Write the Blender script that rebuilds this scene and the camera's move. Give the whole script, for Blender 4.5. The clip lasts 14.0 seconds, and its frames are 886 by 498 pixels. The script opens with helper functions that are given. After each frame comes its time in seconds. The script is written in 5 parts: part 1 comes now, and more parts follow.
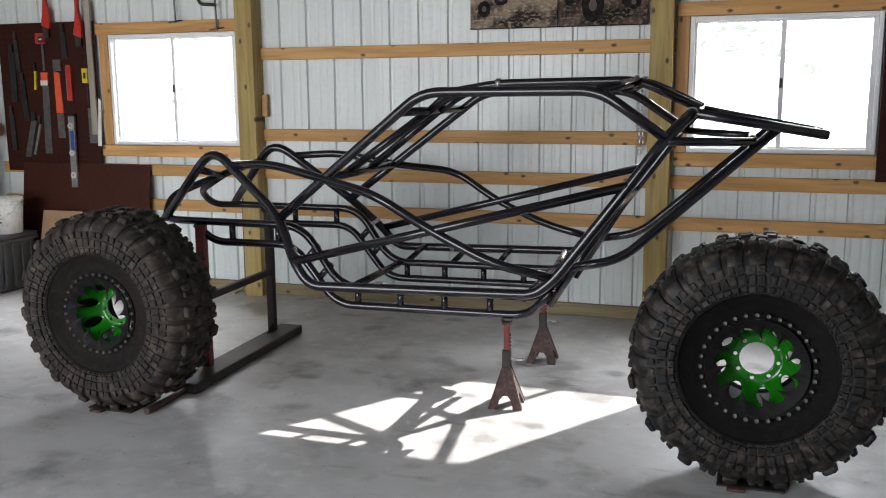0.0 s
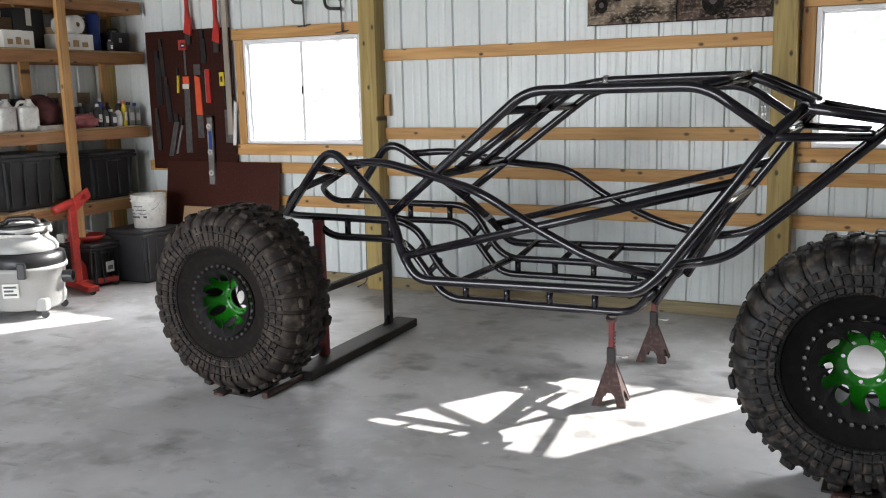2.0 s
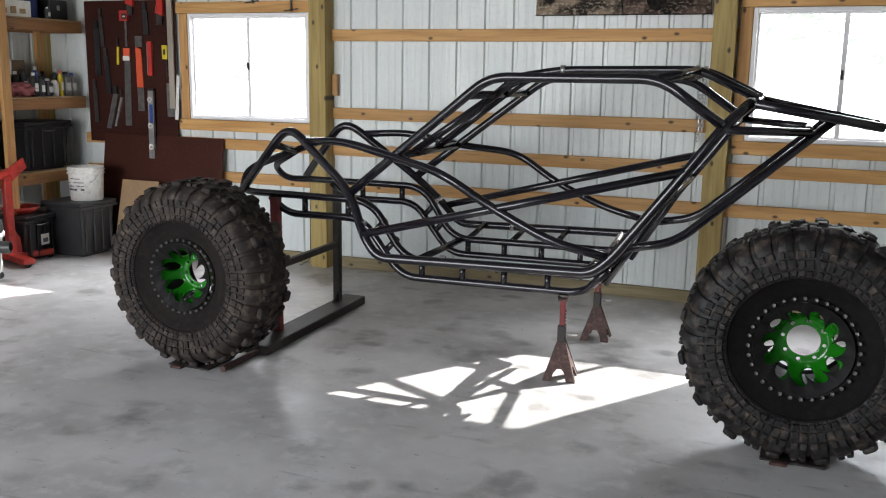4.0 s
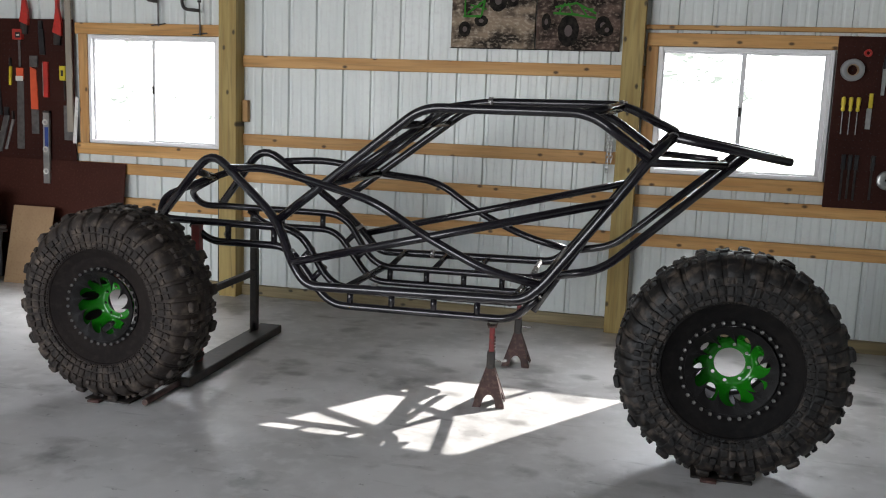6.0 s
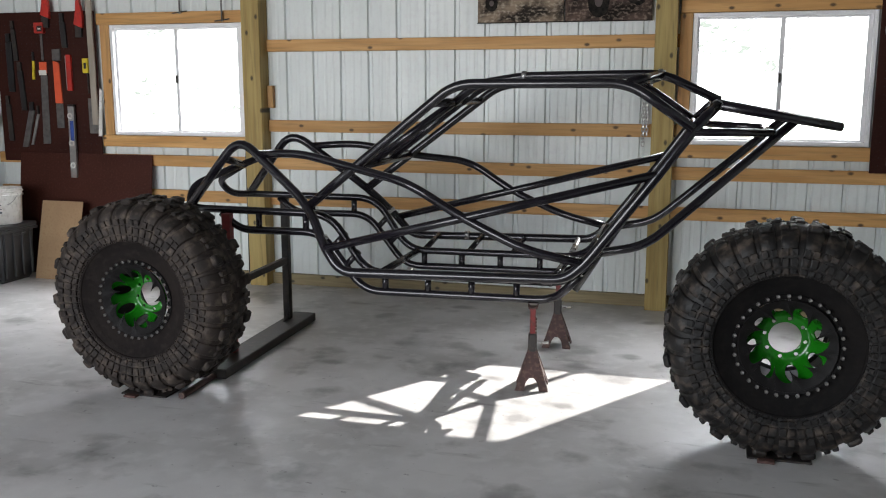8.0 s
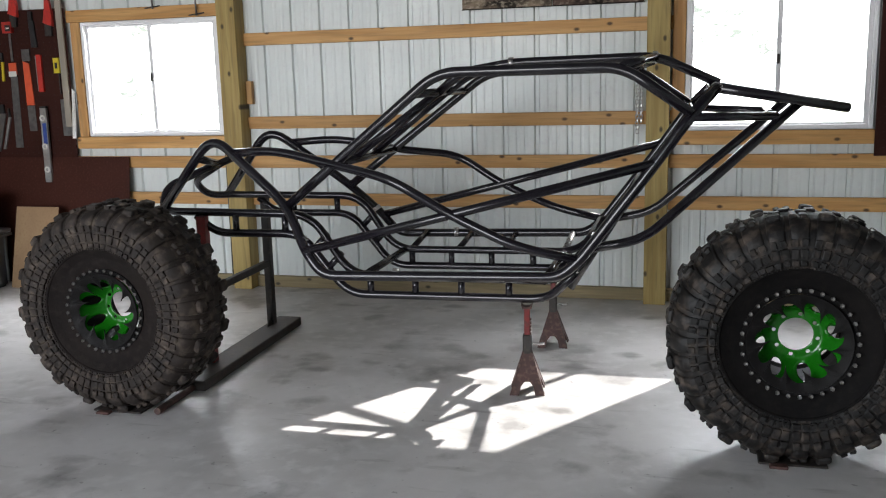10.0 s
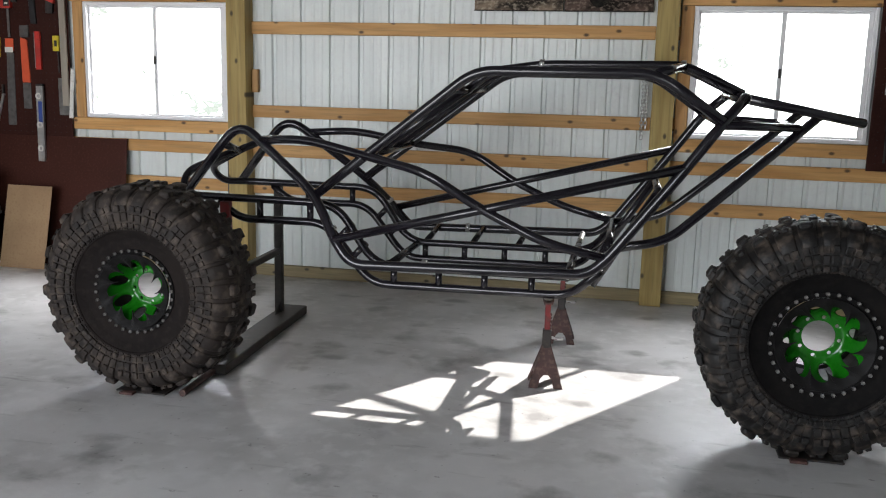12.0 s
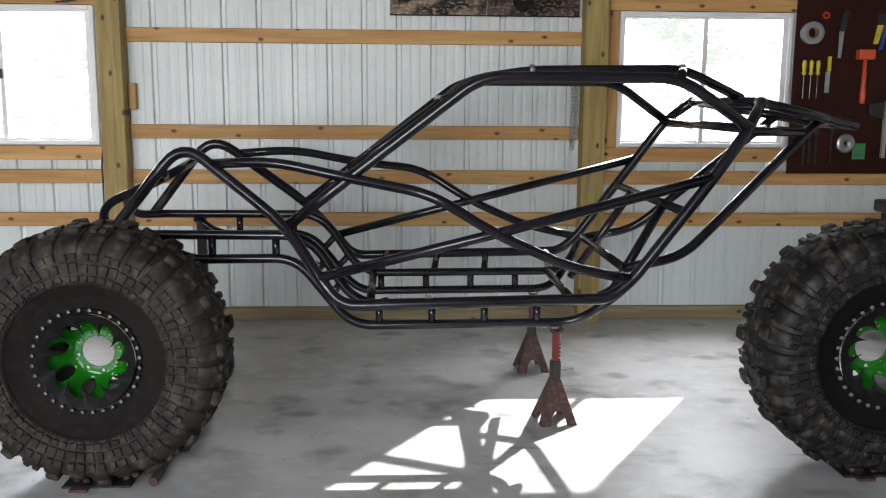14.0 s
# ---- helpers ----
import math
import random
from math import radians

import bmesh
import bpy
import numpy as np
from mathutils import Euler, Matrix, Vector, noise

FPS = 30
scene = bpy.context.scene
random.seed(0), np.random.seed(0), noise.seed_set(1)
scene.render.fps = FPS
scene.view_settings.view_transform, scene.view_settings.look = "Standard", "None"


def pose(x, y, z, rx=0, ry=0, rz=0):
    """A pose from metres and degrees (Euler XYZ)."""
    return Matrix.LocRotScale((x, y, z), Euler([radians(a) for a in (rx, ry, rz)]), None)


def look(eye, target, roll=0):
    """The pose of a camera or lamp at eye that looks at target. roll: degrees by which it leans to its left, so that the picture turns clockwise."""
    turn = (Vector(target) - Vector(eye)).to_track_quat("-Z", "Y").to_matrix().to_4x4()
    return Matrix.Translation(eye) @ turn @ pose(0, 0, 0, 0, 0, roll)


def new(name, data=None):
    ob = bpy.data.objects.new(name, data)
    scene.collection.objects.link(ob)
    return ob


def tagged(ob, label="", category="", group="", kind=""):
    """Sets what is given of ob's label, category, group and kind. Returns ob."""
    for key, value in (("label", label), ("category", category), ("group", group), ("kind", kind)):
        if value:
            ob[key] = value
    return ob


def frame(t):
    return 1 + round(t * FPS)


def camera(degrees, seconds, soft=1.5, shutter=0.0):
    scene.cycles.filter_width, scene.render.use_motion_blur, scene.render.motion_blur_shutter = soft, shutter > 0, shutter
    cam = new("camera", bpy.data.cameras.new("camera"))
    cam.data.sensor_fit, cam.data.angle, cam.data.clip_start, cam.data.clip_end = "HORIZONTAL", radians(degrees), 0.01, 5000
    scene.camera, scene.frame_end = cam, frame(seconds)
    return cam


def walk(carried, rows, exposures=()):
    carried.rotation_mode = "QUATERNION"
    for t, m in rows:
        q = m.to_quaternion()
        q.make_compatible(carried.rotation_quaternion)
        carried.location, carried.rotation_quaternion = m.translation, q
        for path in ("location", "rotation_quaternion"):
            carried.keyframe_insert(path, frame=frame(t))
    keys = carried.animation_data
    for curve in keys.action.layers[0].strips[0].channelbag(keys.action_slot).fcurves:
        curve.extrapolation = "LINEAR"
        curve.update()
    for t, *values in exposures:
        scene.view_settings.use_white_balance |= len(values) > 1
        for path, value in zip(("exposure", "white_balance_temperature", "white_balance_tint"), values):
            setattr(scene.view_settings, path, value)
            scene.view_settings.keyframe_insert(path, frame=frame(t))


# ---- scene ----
cam = camera(52.0, 14.0, 1.1)
PATH = [
    (0, (3.51, -6.234, 1.563), (2.881, -4.366, 1.223), -0.4),
    (0.5, (3.615, -6.238, 1.551), (2.862, -4.42, 1.196), -0.9),
    (1, (3.696, -6.262, 1.548), (2.889, -4.469, 1.181), -1.3),
    (1.5, (3.702, -6.266, 1.546), (2.833, -4.499, 1.195), -1.5),
    (2, (3.689, -6.248, 1.569), (2.782, -4.498, 1.227), -1.3),
    (2.5, (3.634, -6.247, 1.568), (2.789, -4.467, 1.227), 0.0),
    (2.7, (3.594, -6.26, 1.569), (2.814, -4.451, 1.226), 0.6),
    (4.8, (3.509, -6.574, 1.583), (2.777, -4.753, 1.194), 0.9),
    (5, (3.485, -6.583, 1.583), (2.749, -4.762, 1.205), 0.9),
    (5.5, (3.377, -6.608, 1.593), (2.772, -4.73, 1.265), 1.5),
    (6, (3.281, -6.597, 1.581), (2.8, -4.681, 1.267), 2.2),
    (6.5, (3.235, -6.598, 1.582), (2.736, -4.688, 1.262), 3.7),
    (7, (3.214, -6.6, 1.578), (2.693, -4.696, 1.258), 2.0),
    (7.5, (3.211, -6.573, 1.566), (2.687, -4.672, 1.235), 1.0),
    (7.7, (3.206, -6.54, 1.558), (2.677, -4.643, 1.211), 0.5),
    (9.8, (3.148, -6.217, 1.535), (2.619, -4.322, 1.174), -1.3),
    (10, (3.168, -6.225, 1.532), (2.643, -4.33, 1.165), -1.5),
    (10.5, (3.191, -6.255, 1.538), (2.63, -4.377, 1.140), -1.4),
    (11, (3.162, -6.303, 1.538), (2.537, -4.448, 1.129), -0.9),
    (11.5, (3.042, -6.399, 1.524), (2.479, -4.52, 1.137), 0.7),
    (12, (2.795, -6.42, 1.523), (2.39, -4.497, 1.154), 1.4),
    (12.5, (2.577, -6.298, 1.503), (2.226, -4.361, 1.147), 1.4),
    (13, (2.302, -6.168, 1.519), (2.082, -4.21, 1.175), 1.5),
    (13.5, (1.971, -6.104, 1.514), (1.934, -4.13, 1.197), 1.9),
    (14, (1.691, -5.967, 1.480), (1.785, -3.997, 1.150), 0.4),
]
walk(cam, [(t, look(eye, target, roll)) for t, eye, target, roll in PATH], [(0, 1.46, 6500, 10), (2.7, 1.66, 6500, 10), (5.0, 1.48, 6500, 10), (6.5, 1.33, 6500, 10), (7.5, 1.39, 6500, 10), (10.0, 1.45, 6500, 10), (12.0, 1.38, 6500, 10), (14, 1.49, 6500, 10)])

# ---- light ----
SUN = Vector((0.90, 1.395, 1.0)).normalized()
world = bpy.data.worlds.new("world")
scene.world = world
world.use_nodes = True
wn = world.node_tree
sky = wn.nodes.new("ShaderNodeTexSky")
sky.sky_type, sky.sun_disc = "NISHITA", False
sky.sun_elevation = math.asin(SUN.z)
sky.sun_rotation = math.atan2(SUN.x, SUN.y)
wn.links.new(sky.outputs[0], wn.nodes["Background"].inputs[0])
wn.nodes["Background"].inputs[1].default_value = 0.15
sun = new("sun", bpy.data.lights.new("sun", "SUN"))
sun.data.energy, sun.data.angle, sun.data.color = 5.0, radians(0.53), (1.0, 0.97, 0.93)
sun.matrix_world = look(SUN * 30, (0, 0, 0))


def daylight_lamp(name, x, y, z, w, h, power, target, color):
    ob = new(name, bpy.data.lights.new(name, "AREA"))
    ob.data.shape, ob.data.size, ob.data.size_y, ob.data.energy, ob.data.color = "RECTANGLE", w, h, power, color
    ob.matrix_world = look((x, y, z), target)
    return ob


# daylight through the wide open door behind the camera
daylight_lamp("door_daylight", -0.5, -8.9, 1.5, 4.2, 2.7, 122, (1.0, 0, 0.6), (0.96, 0.965, 1.0))
# area lamps added outside, above each window and unseen, standing in for skylight
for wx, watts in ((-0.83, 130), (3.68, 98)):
    daylight_lamp("skylight_fill_lamp", wx + 0.3, 1.15, 2.9, 1.8, 1.2, watts, (wx - 0.1, -1.6, 0.0), (0.93, 0.96, 1.0))



# ---- materials ----
def material(name, color, rough=0.6, metal=0.0, second=None, scale=8.0, bump=0.0, bump_scale=60.0, stretch=(1, 1, 1), fine=None,
             fine_scale=90.0, coat=0.0, spec=0.5, vary=0.0, island=False, rough_vary=0.1, sharp=(0.35, 0.65)):
    m = bpy.data.materials.new(name)
    m.use_nodes = True
    nt = m.node_tree
    b = nt.nodes["Principled BSDF"]
    b.inputs["Roughness"].default_value, b.inputs["Metallic"].default_value = rough, metal
    b.inputs["Specular IOR Level"].default_value = spec
    b.inputs["Coat Weight"].default_value = coat
    b.inputs["Coat Roughness"].default_value = 0.08
    tc = nt.nodes.new("ShaderNodeTexCoord")
    mp = nt.nodes.new("ShaderNodeMapping")
    mp.inputs["Scale"].default_value = stretch
    nt.links.new(tc.outputs["Object"], mp.inputs[0])
    if vary and not island:  # each piece takes its own stretch of the pattern
        mul = nt.nodes.new("ShaderNodeMath")
        mul.operation, mul.inputs[1].default_value = "MULTIPLY", 37.0
        nt.links.new(nt.nodes.new("ShaderNodeObjectInfo").outputs["Random"], mul.inputs[0])
        nt.links.new(mul.outputs[0], mp.inputs["Location"])

    def noise_node(s, detail=6.0):
        n = nt.nodes.new("ShaderNodeTexNoise")
        n.inputs["Scale"].default_value, n.inputs["Detail"].default_value = s, detail
        nt.links.new(mp.outputs[0], n.inputs["Vector"])
        return n

    def mixed(a, bcol, fac):
        mx = nt.nodes.new("ShaderNodeMix")
        mx.data_type = "RGBA"
        for sock, v in ((mx.inputs[0], fac), (mx.inputs[6], a), (mx.inputs[7], bcol)):
            if isinstance(v, bpy.types.NodeSocket):
                nt.links.new(v, sock)
            else:
                sock.default_value = (*v, 1) if isinstance(v, tuple) else v
        return mx.outputs[2]

    def ramp(src, lo, hi):
        r = nt.nodes.new("ShaderNodeMapRange")
        r.inputs[1].default_value, r.inputs[2].default_value = lo, hi
        nt.links.new(src, r.inputs[0])
        return r.outputs[0]

    n1 = noise_node(scale)
    col = mixed(tuple(color), tuple(second or [c * 0.8 for c in color]), ramp(n1.outputs[0], *sharp))
    n2 = noise_node(fine_scale, 3.0)
    col = mixed(col, tuple(fine or [c * 0.85 for c in color]), ramp(n2.outputs[0], 0.5, 0.8))
    if vary:
        src = nt.nodes.new("ShaderNodeNewGeometry").outputs["Random Per Island"] if island else nt.nodes.new("ShaderNodeObjectInfo").outputs["Random"]
        hsv = nt.nodes.new("ShaderNodeHueSaturation")
        r = nt.nodes.new("ShaderNodeMapRange")
        r.inputs[3].default_value, r.inputs[4].default_value = 1 - vary, 1 + vary
        nt.links.new(src, r.inputs[0])
        nt.links.new(r.outputs[0], hsv.inputs["Value"])
        nt.links.new(col, hsv.inputs["Color"])
        col = hsv.outputs[0]
    nt.links.new(col, b.inputs["Base Color"])
    rr = nt.nodes.new("ShaderNodeMapRange")
    rr.inputs[3].default_value, rr.inputs[4].default_value = max(0.02, rough - rough_vary), min(1, rough + rough_vary)
    nt.links.new(n1.outputs[0], rr.inputs[0])
    nt.links.new(rr.outputs[0], b.inputs["Roughness"])
    if bump:
        n3 = noise_node(bump_scale, 4.0)
        bp = nt.nodes.new("ShaderNodeBump")
        bp.inputs["Strength"].default_value, bp.inputs["Distance"].default_value = 1.0, bump
        nt.links.new(n3.outputs[0], bp.inputs["Height"])
        nt.links.new(bp.outputs[0], b.inputs["Normal"])
    return m


def concrete_material():
    m = material("concrete", (0.56, 0.545, 0.54), 0.38, second=(0.42, 0.41, 0.402), scale=2.1, sharp=(0.40, 0.62), bump=0.0008, bump_scale=45, fine=(0.60, 0.59, 0.58), fine_scale=11, rough_vary=0.14)
    nt = m.node_tree
    b = nt.nodes["Principled BSDF"]
    old = b.inputs["Base Color"].links[0].from_socket
    tc = nt.nodes["Texture Coordinate"]
    mp = nt.nodes.new("ShaderNodeMapping")
    mp.inputs["Scale"].default_value = (1.0, 1.5, 1.0)
    nt.links.new(tc.outputs["Object"], mp.inputs[0])
    vo = nt.nodes.new("ShaderNodeTexVoronoi")
    vo.inputs["Scale"].default_value = 1.9
    nz = nt.nodes.new("ShaderNodeTexNoise")
    nz.inputs["Scale"].default_value, nz.inputs["Detail"].default_value = 9.0, 4.0
    nt.links.new(tc.outputs["Object"], nz.inputs["Vector"])
    add = nt.nodes.new("ShaderNodeMixRGB")
    add.blend_type, add.inputs[0].default_value = "ADD", 0.12
    nt.links.new(mp.outputs[0], add.inputs[1])
    nt.links.new(nz.outputs["Color"], add.inputs[2])
    nt.links.new(add.outputs[0], vo.inputs["Vector"])
    spot = nt.nodes.new("ShaderNodeMapRange")
    spot.inputs[1].default_value, spot.inputs[2].default_value, spot.inputs[3].default_value, spot.inputs[4].default_value = 0.07, 0.19, 0.62, 0.0
    nt.links.new(vo.outputs["Distance"], spot.inputs[0])
    mix = nt.nodes.new("ShaderNodeMixRGB")
    mix.inputs[2].default_value = (0.12, 0.115, 0.11, 1)
    nt.links.new(spot.outputs[0], mix.inputs[0])
    nt.links.new(old, mix.inputs[1])
    # blotchy old oil marks and dragged scuffs
    last = mix.outputs[0]
    for stretch, scale, lo, hi, deep in (((1, 1, 1), 3.3, 0.57, 0.69, 0.55), ((0.5, 2.6, 1), 5.0, 0.62, 0.72, 0.40), ((1, 1, 1), 26.0, 0.68, 0.74, 0.5)):
        mq, nq, rq, xq = (nt.nodes.new(k) for k in ("ShaderNodeMapping", "ShaderNodeTexNoise", "ShaderNodeMapRange", "ShaderNodeMixRGB"))
        mq.inputs["Scale"].default_value = stretch
        mq.inputs["Location"].default_value = (scale, 2.7, 0.4)
        nq.inputs["Scale"].default_value, nq.inputs["Detail"].default_value = scale, 7.0
        rq.inputs[1].default_value, rq.inputs[2].default_value, rq.inputs[4].default_value = lo, hi, deep
        xq.inputs[2].default_value = (0.11, 0.103, 0.096, 1)
        nt.links.new(tc.outputs["Object"], mq.inputs[0])
        nt.links.new(mq.outputs[0], nq.inputs["Vector"])
        nt.links.new(nq.outputs[0], rq.inputs[0])
        nt.links.new(rq.outputs[0], xq.inputs[0])
        nt.links.new(last, xq.inputs[1])
        last = xq.outputs[0]
    nt.links.new(last, b.inputs["Base Color"])
    return m


def knotty(name, light, dark, axis):
    """Pine: long grain along one axis, scattered dark knots, each board its own tone."""
    st = [9.0, 9.0, 9.0]
    st[axis] = 0.55
    m = material(name, light, 0.62, second=dark, scale=2.6, stretch=tuple(st), bump=0.0006, bump_scale=14, fine=tuple(c * 0.55 for c in light), fine_scale=7, vary=0.15)
    nt = m.node_tree
    b = nt.nodes["Principled BSDF"]
    old = b.inputs["Base Color"].links[0].from_socket
    vo = nt.nodes.new("ShaderNodeTexVoronoi")
    vo.voronoi_dimensions = "2D"
    vo.inputs["Scale"].default_value = 5.6
    sep, com, mul = nt.nodes.new("ShaderNodeSeparateXYZ"), nt.nodes.new("ShaderNodeCombineXYZ"), nt.nodes.new("ShaderNodeMath")
    nt.links.new(nt.nodes["Texture Coordinate"].outputs["Object"], sep.inputs[0])
    mul.operation, mul.inputs[1].default_value, mul.inputs[2].default_value = "MULTIPLY_ADD", 0.6, 0.0
    nt.links.new(sep.outputs[axis], mul.inputs[0])
    off = nt.nodes.new("ShaderNodeMath")
    off.operation, off.inputs[1].default_value = "MULTIPLY", 53.0
    nt.links.new(nt.nodes.new("ShaderNodeObjectInfo").outputs["Random"], off.inputs[0])
    nt.links.new(off.outputs[0], mul.inputs[2])
    nt.links.new(mul.outputs[0], com.inputs[0])
    nt.links.new(sep.outputs[0 if axis == 2 else 2], com.inputs[1])
    nt.links.new(com.outputs[0], vo.inputs["Vector"])
    r = nt.nodes.new("ShaderNodeMapRange")
    r.inputs[1].default_value, r.inputs[2].default_value, r.inputs[3].default_value, r.inputs[4].default_value = 0.035, 0.085, 0.95, 0.0
    nt.links.new(vo.outputs["Distance"], r.inputs[0])
    mix = nt.nodes.new("ShaderNodeMixRGB")
    mix.inputs[2].default_value = (*[c * 0.16 for c in dark], 1)
    nt.links.new(r.outputs[0], mix.inputs[0])
    nt.links.new(old, mix.inputs[1])
    nt.links.new(mix.outputs[0], b.inputs["Base Color"])
    return m


CONCRETE = concrete_material()
STEEL_WALL = material("painted_wall_steel", (0.67, 0.70, 0.685), 0.38, second=(0.61, 0.645, 0.635), scale=1.6, fine=(0.61, 0.62, 0.62), fine_scale=28, bump=0.0004, bump_scale=9, vary=0.025)
PINE = knotty("pine_along_x", (0.56, 0.315, 0.115), (0.43, 0.215, 0.065), 0)
PINE_Y = knotty("pine_along_y", (0.36, 0.175, 0.068), (0.25, 0.115, 0.042), 1)
PINE_UP = knotty("pine_upright", (0.52, 0.29, 0.11), (0.40, 0.20, 0.065), 2)
POST = knotty("treated_post", (0.40, 0.29, 0.095), (0.28, 0.185, 0.055), 2)
SKIRT = knotty("skirt_board", (0.32, 0.25, 0.13), (0.20, 0.15, 0.075), 0)
VINYL = material("white_vinyl", (0.80, 0.79, 0.80), 0.35, second=(0.76, 0.75, 0.77), scale=6)
BLACK_TUBE = material("oiled_black_tube", (0.007, 0.006, 0.009), 0.19, second=(0.012, 0.010, 0.014), scale=7, fine=(0.010, 0.009, 0.011), fine_scale=40, rough_vary=0.04, coat=0.12, spec=0.42)
BARE_STEEL = material("ground_bare_steel", (0.55, 0.54, 0.53), 0.28, metal=0.9, second=(0.42, 0.41, 0.41), scale=40)
RUBBER = material("black_sidewall_rubber", (0.0062, 0.0058, 0.0060), 0.80, second=(0.0105, 0.0092, 0.0088), scale=4, fine=(0.014, 0.012, 0.011), spec=0.08, fine_scale=34, bump=0.0012, bump_scale=60)
DUSTY_WALL = material("dusty_sidewall_rubber", (0.0120, 0.0098, 0.0094), 0.85, second=(0.0190, 0.0150, 0.0136), scale=3.5, fine=(0.026, 0.021, 0.019), spec=0.07, fine_scale=28, bump=0.0012, bump_scale=60)
LUG_RUBBER = material("worn_lug_rubber", (0.0050, 0.0043, 0.0042), 0.58, second=(0.0105, 0.0086, 0.0078), scale=9, fine=(0.085, 0.064, 0.050), spec=0.36, fine_scale=22, bump=0.0026, bump_scale=34, vary=0.35, island=True, sharp=(0.45, 0.62))
DUSTY_LUG = material("dusty_lug_rubber", (0.0175, 0.0135, 0.0120), 0.70, second=(0.0300, 0.0226, 0.0188), scale=6, fine=(0.100, 0.076, 0.060), spec=0.26, fine_scale=20, bump=0.0026, bump_scale=34, vary=0.28, island=True, sharp=(0.42, 0.62))
RIM_BLACK = material("black_rim_paint", (0.0105, 0.0095, 0.0098), 0.55, second=(0.009, 0.0085, 0.008), scale=12, spec=0.12)
GREEN = material("candy_green_paint", (0.006, 0.125, 0.004), 0.24, second=(0.010, 0.165, 0.006), scale=5, coat=0.35, spec=0.4)
BOLT = material("zinc_bolt", (0.30, 0.29, 0.275), 0.55, metal=0.3, second=(0.13, 0.125, 0.12), scale=60)
RUST = material("rusty_red_steel", (0.064, 0.026, 0.022), 0.7, second=(0.045, 0.024, 0.020), scale=14, fine=(0.14, 0.08, 0.06), fine_scale=40, bump=0.0008)
RED_PAINT = material("red_paint", (0.52, 0.030, 0.022), 0.4, second=(0.36, 0.028, 0.02), scale=10, fine=(0.20, 0.03, 0.02), fine_scale=40)
WORN_RED = material("worn_dark_red", (0.20, 0.020, 0.020), 0.45, second=(0.13, 0.015, 0.015), scale=18, fine=(0.06, 0.03, 0.025), fine_scale=45)
DARK_STEEL = material("dark_mill_steel", (0.017, 0.0150, 0.0148), 0.55, metal=0.1, second=(0.029, 0.0235, 0.0205), scale=9, fine=(0.052, 0.039, 0.031), fine_scale=30)
HARDBOARD = material("brown_hardboard", (0.050, 0.0135, 0.0088), 0.6, spec=0.16, second=(0.040, 0.011, 0.007), scale=2.5, fine=(0.072, 0.024, 0.016), fine_scale=60)
PEGBOARD = material("dark_pegboard", (0.036, 0.0095, 0.0065), 0.62, spec=0.14, second=(0.027, 0.0072, 0.0050), scale=2.5, fine=(0.050, 0.016, 0.011), fine_scale=60)


def glass_material():
    m = bpy.data.materials.new("window_glass")
    m.use_nodes = True
    nt = m.node_tree
    nt.nodes.remove(nt.nodes["Principled BSDF"])
    tr, gl, mx = (nt.nodes.new(k) for k in ("ShaderNodeBsdfTransparent", "ShaderNodeBsdfGlossy", "ShaderNodeMixShader"))
    tr.inputs[0].default_value = (0.94, 0.96, 0.95, 1)
    gl.inputs["Roughness"].default_value = 0.02
    fr = nt.nodes.new("ShaderNodeFresnel")
    nt.links.new(fr.outputs[0], mx.inputs[0])
    nt.links.new(tr.outputs[0], mx.inputs[1])
    nt.links.new(gl.outputs[0], mx.inputs[2])
    nt.links.new(mx.outputs[0], nt.nodes["Material Output"].inputs[0])
    return m


GLASS = glass_material()


# ---- mesh helpers ----
def part(name, bm, mat, parent=None, label="", smooth=False, kind=""):
    me = bpy.data.meshes.new(name)
    if smooth:
        for f in bm.faces:
            f.smooth = True
    bm.to_mesh(me)
    bm.free()
    me.materials.append(mat)
    ob = new(name, me)
    ob.parent = parent
    return tagged(ob, label, kind=kind)


def thing(name, label, category, group="", at=(0, 0, 0), turn=0.0):
    ob = new(name)
    ob.empty_display_size = 0.05
    ob.matrix_world = pose(*at, 0, 0, turn)
    return tagged(ob, label, category, group)


def box(lo, hi, bevel=0.004, bm=None, segments=1):
    """A bevelled block between two corners, added to bm."""
    tmp = bmesh.new()
    bmesh.ops.create_cube(tmp, size=1)
    lo, hi = Vector(lo), Vector(hi)
    for v in tmp.verts:
        v.co = Vector(((v.co[i] + 0.5) * (hi[i] - lo[i]) + lo[i] for i in range(3)))
    if bevel:
        bmesh.ops.bevel(tmp, geom=tmp.edges[:], offset=min(bevel, 0.45 * min(hi - lo)), segments=segments, affect="EDGES", profile=0.5)
    return merged(tmp, bm)


def merged(tmp, bm, m=None):
    if m is not None:
        tmp.transform(m)
    if bm is None:
        return tmp
    me = bpy.data.meshes.new("scratch")
    tmp.to_mesh(me)
    tmp.free()
    bm.from_mesh(me)
    bpy.data.meshes.remove(me)
    return bm


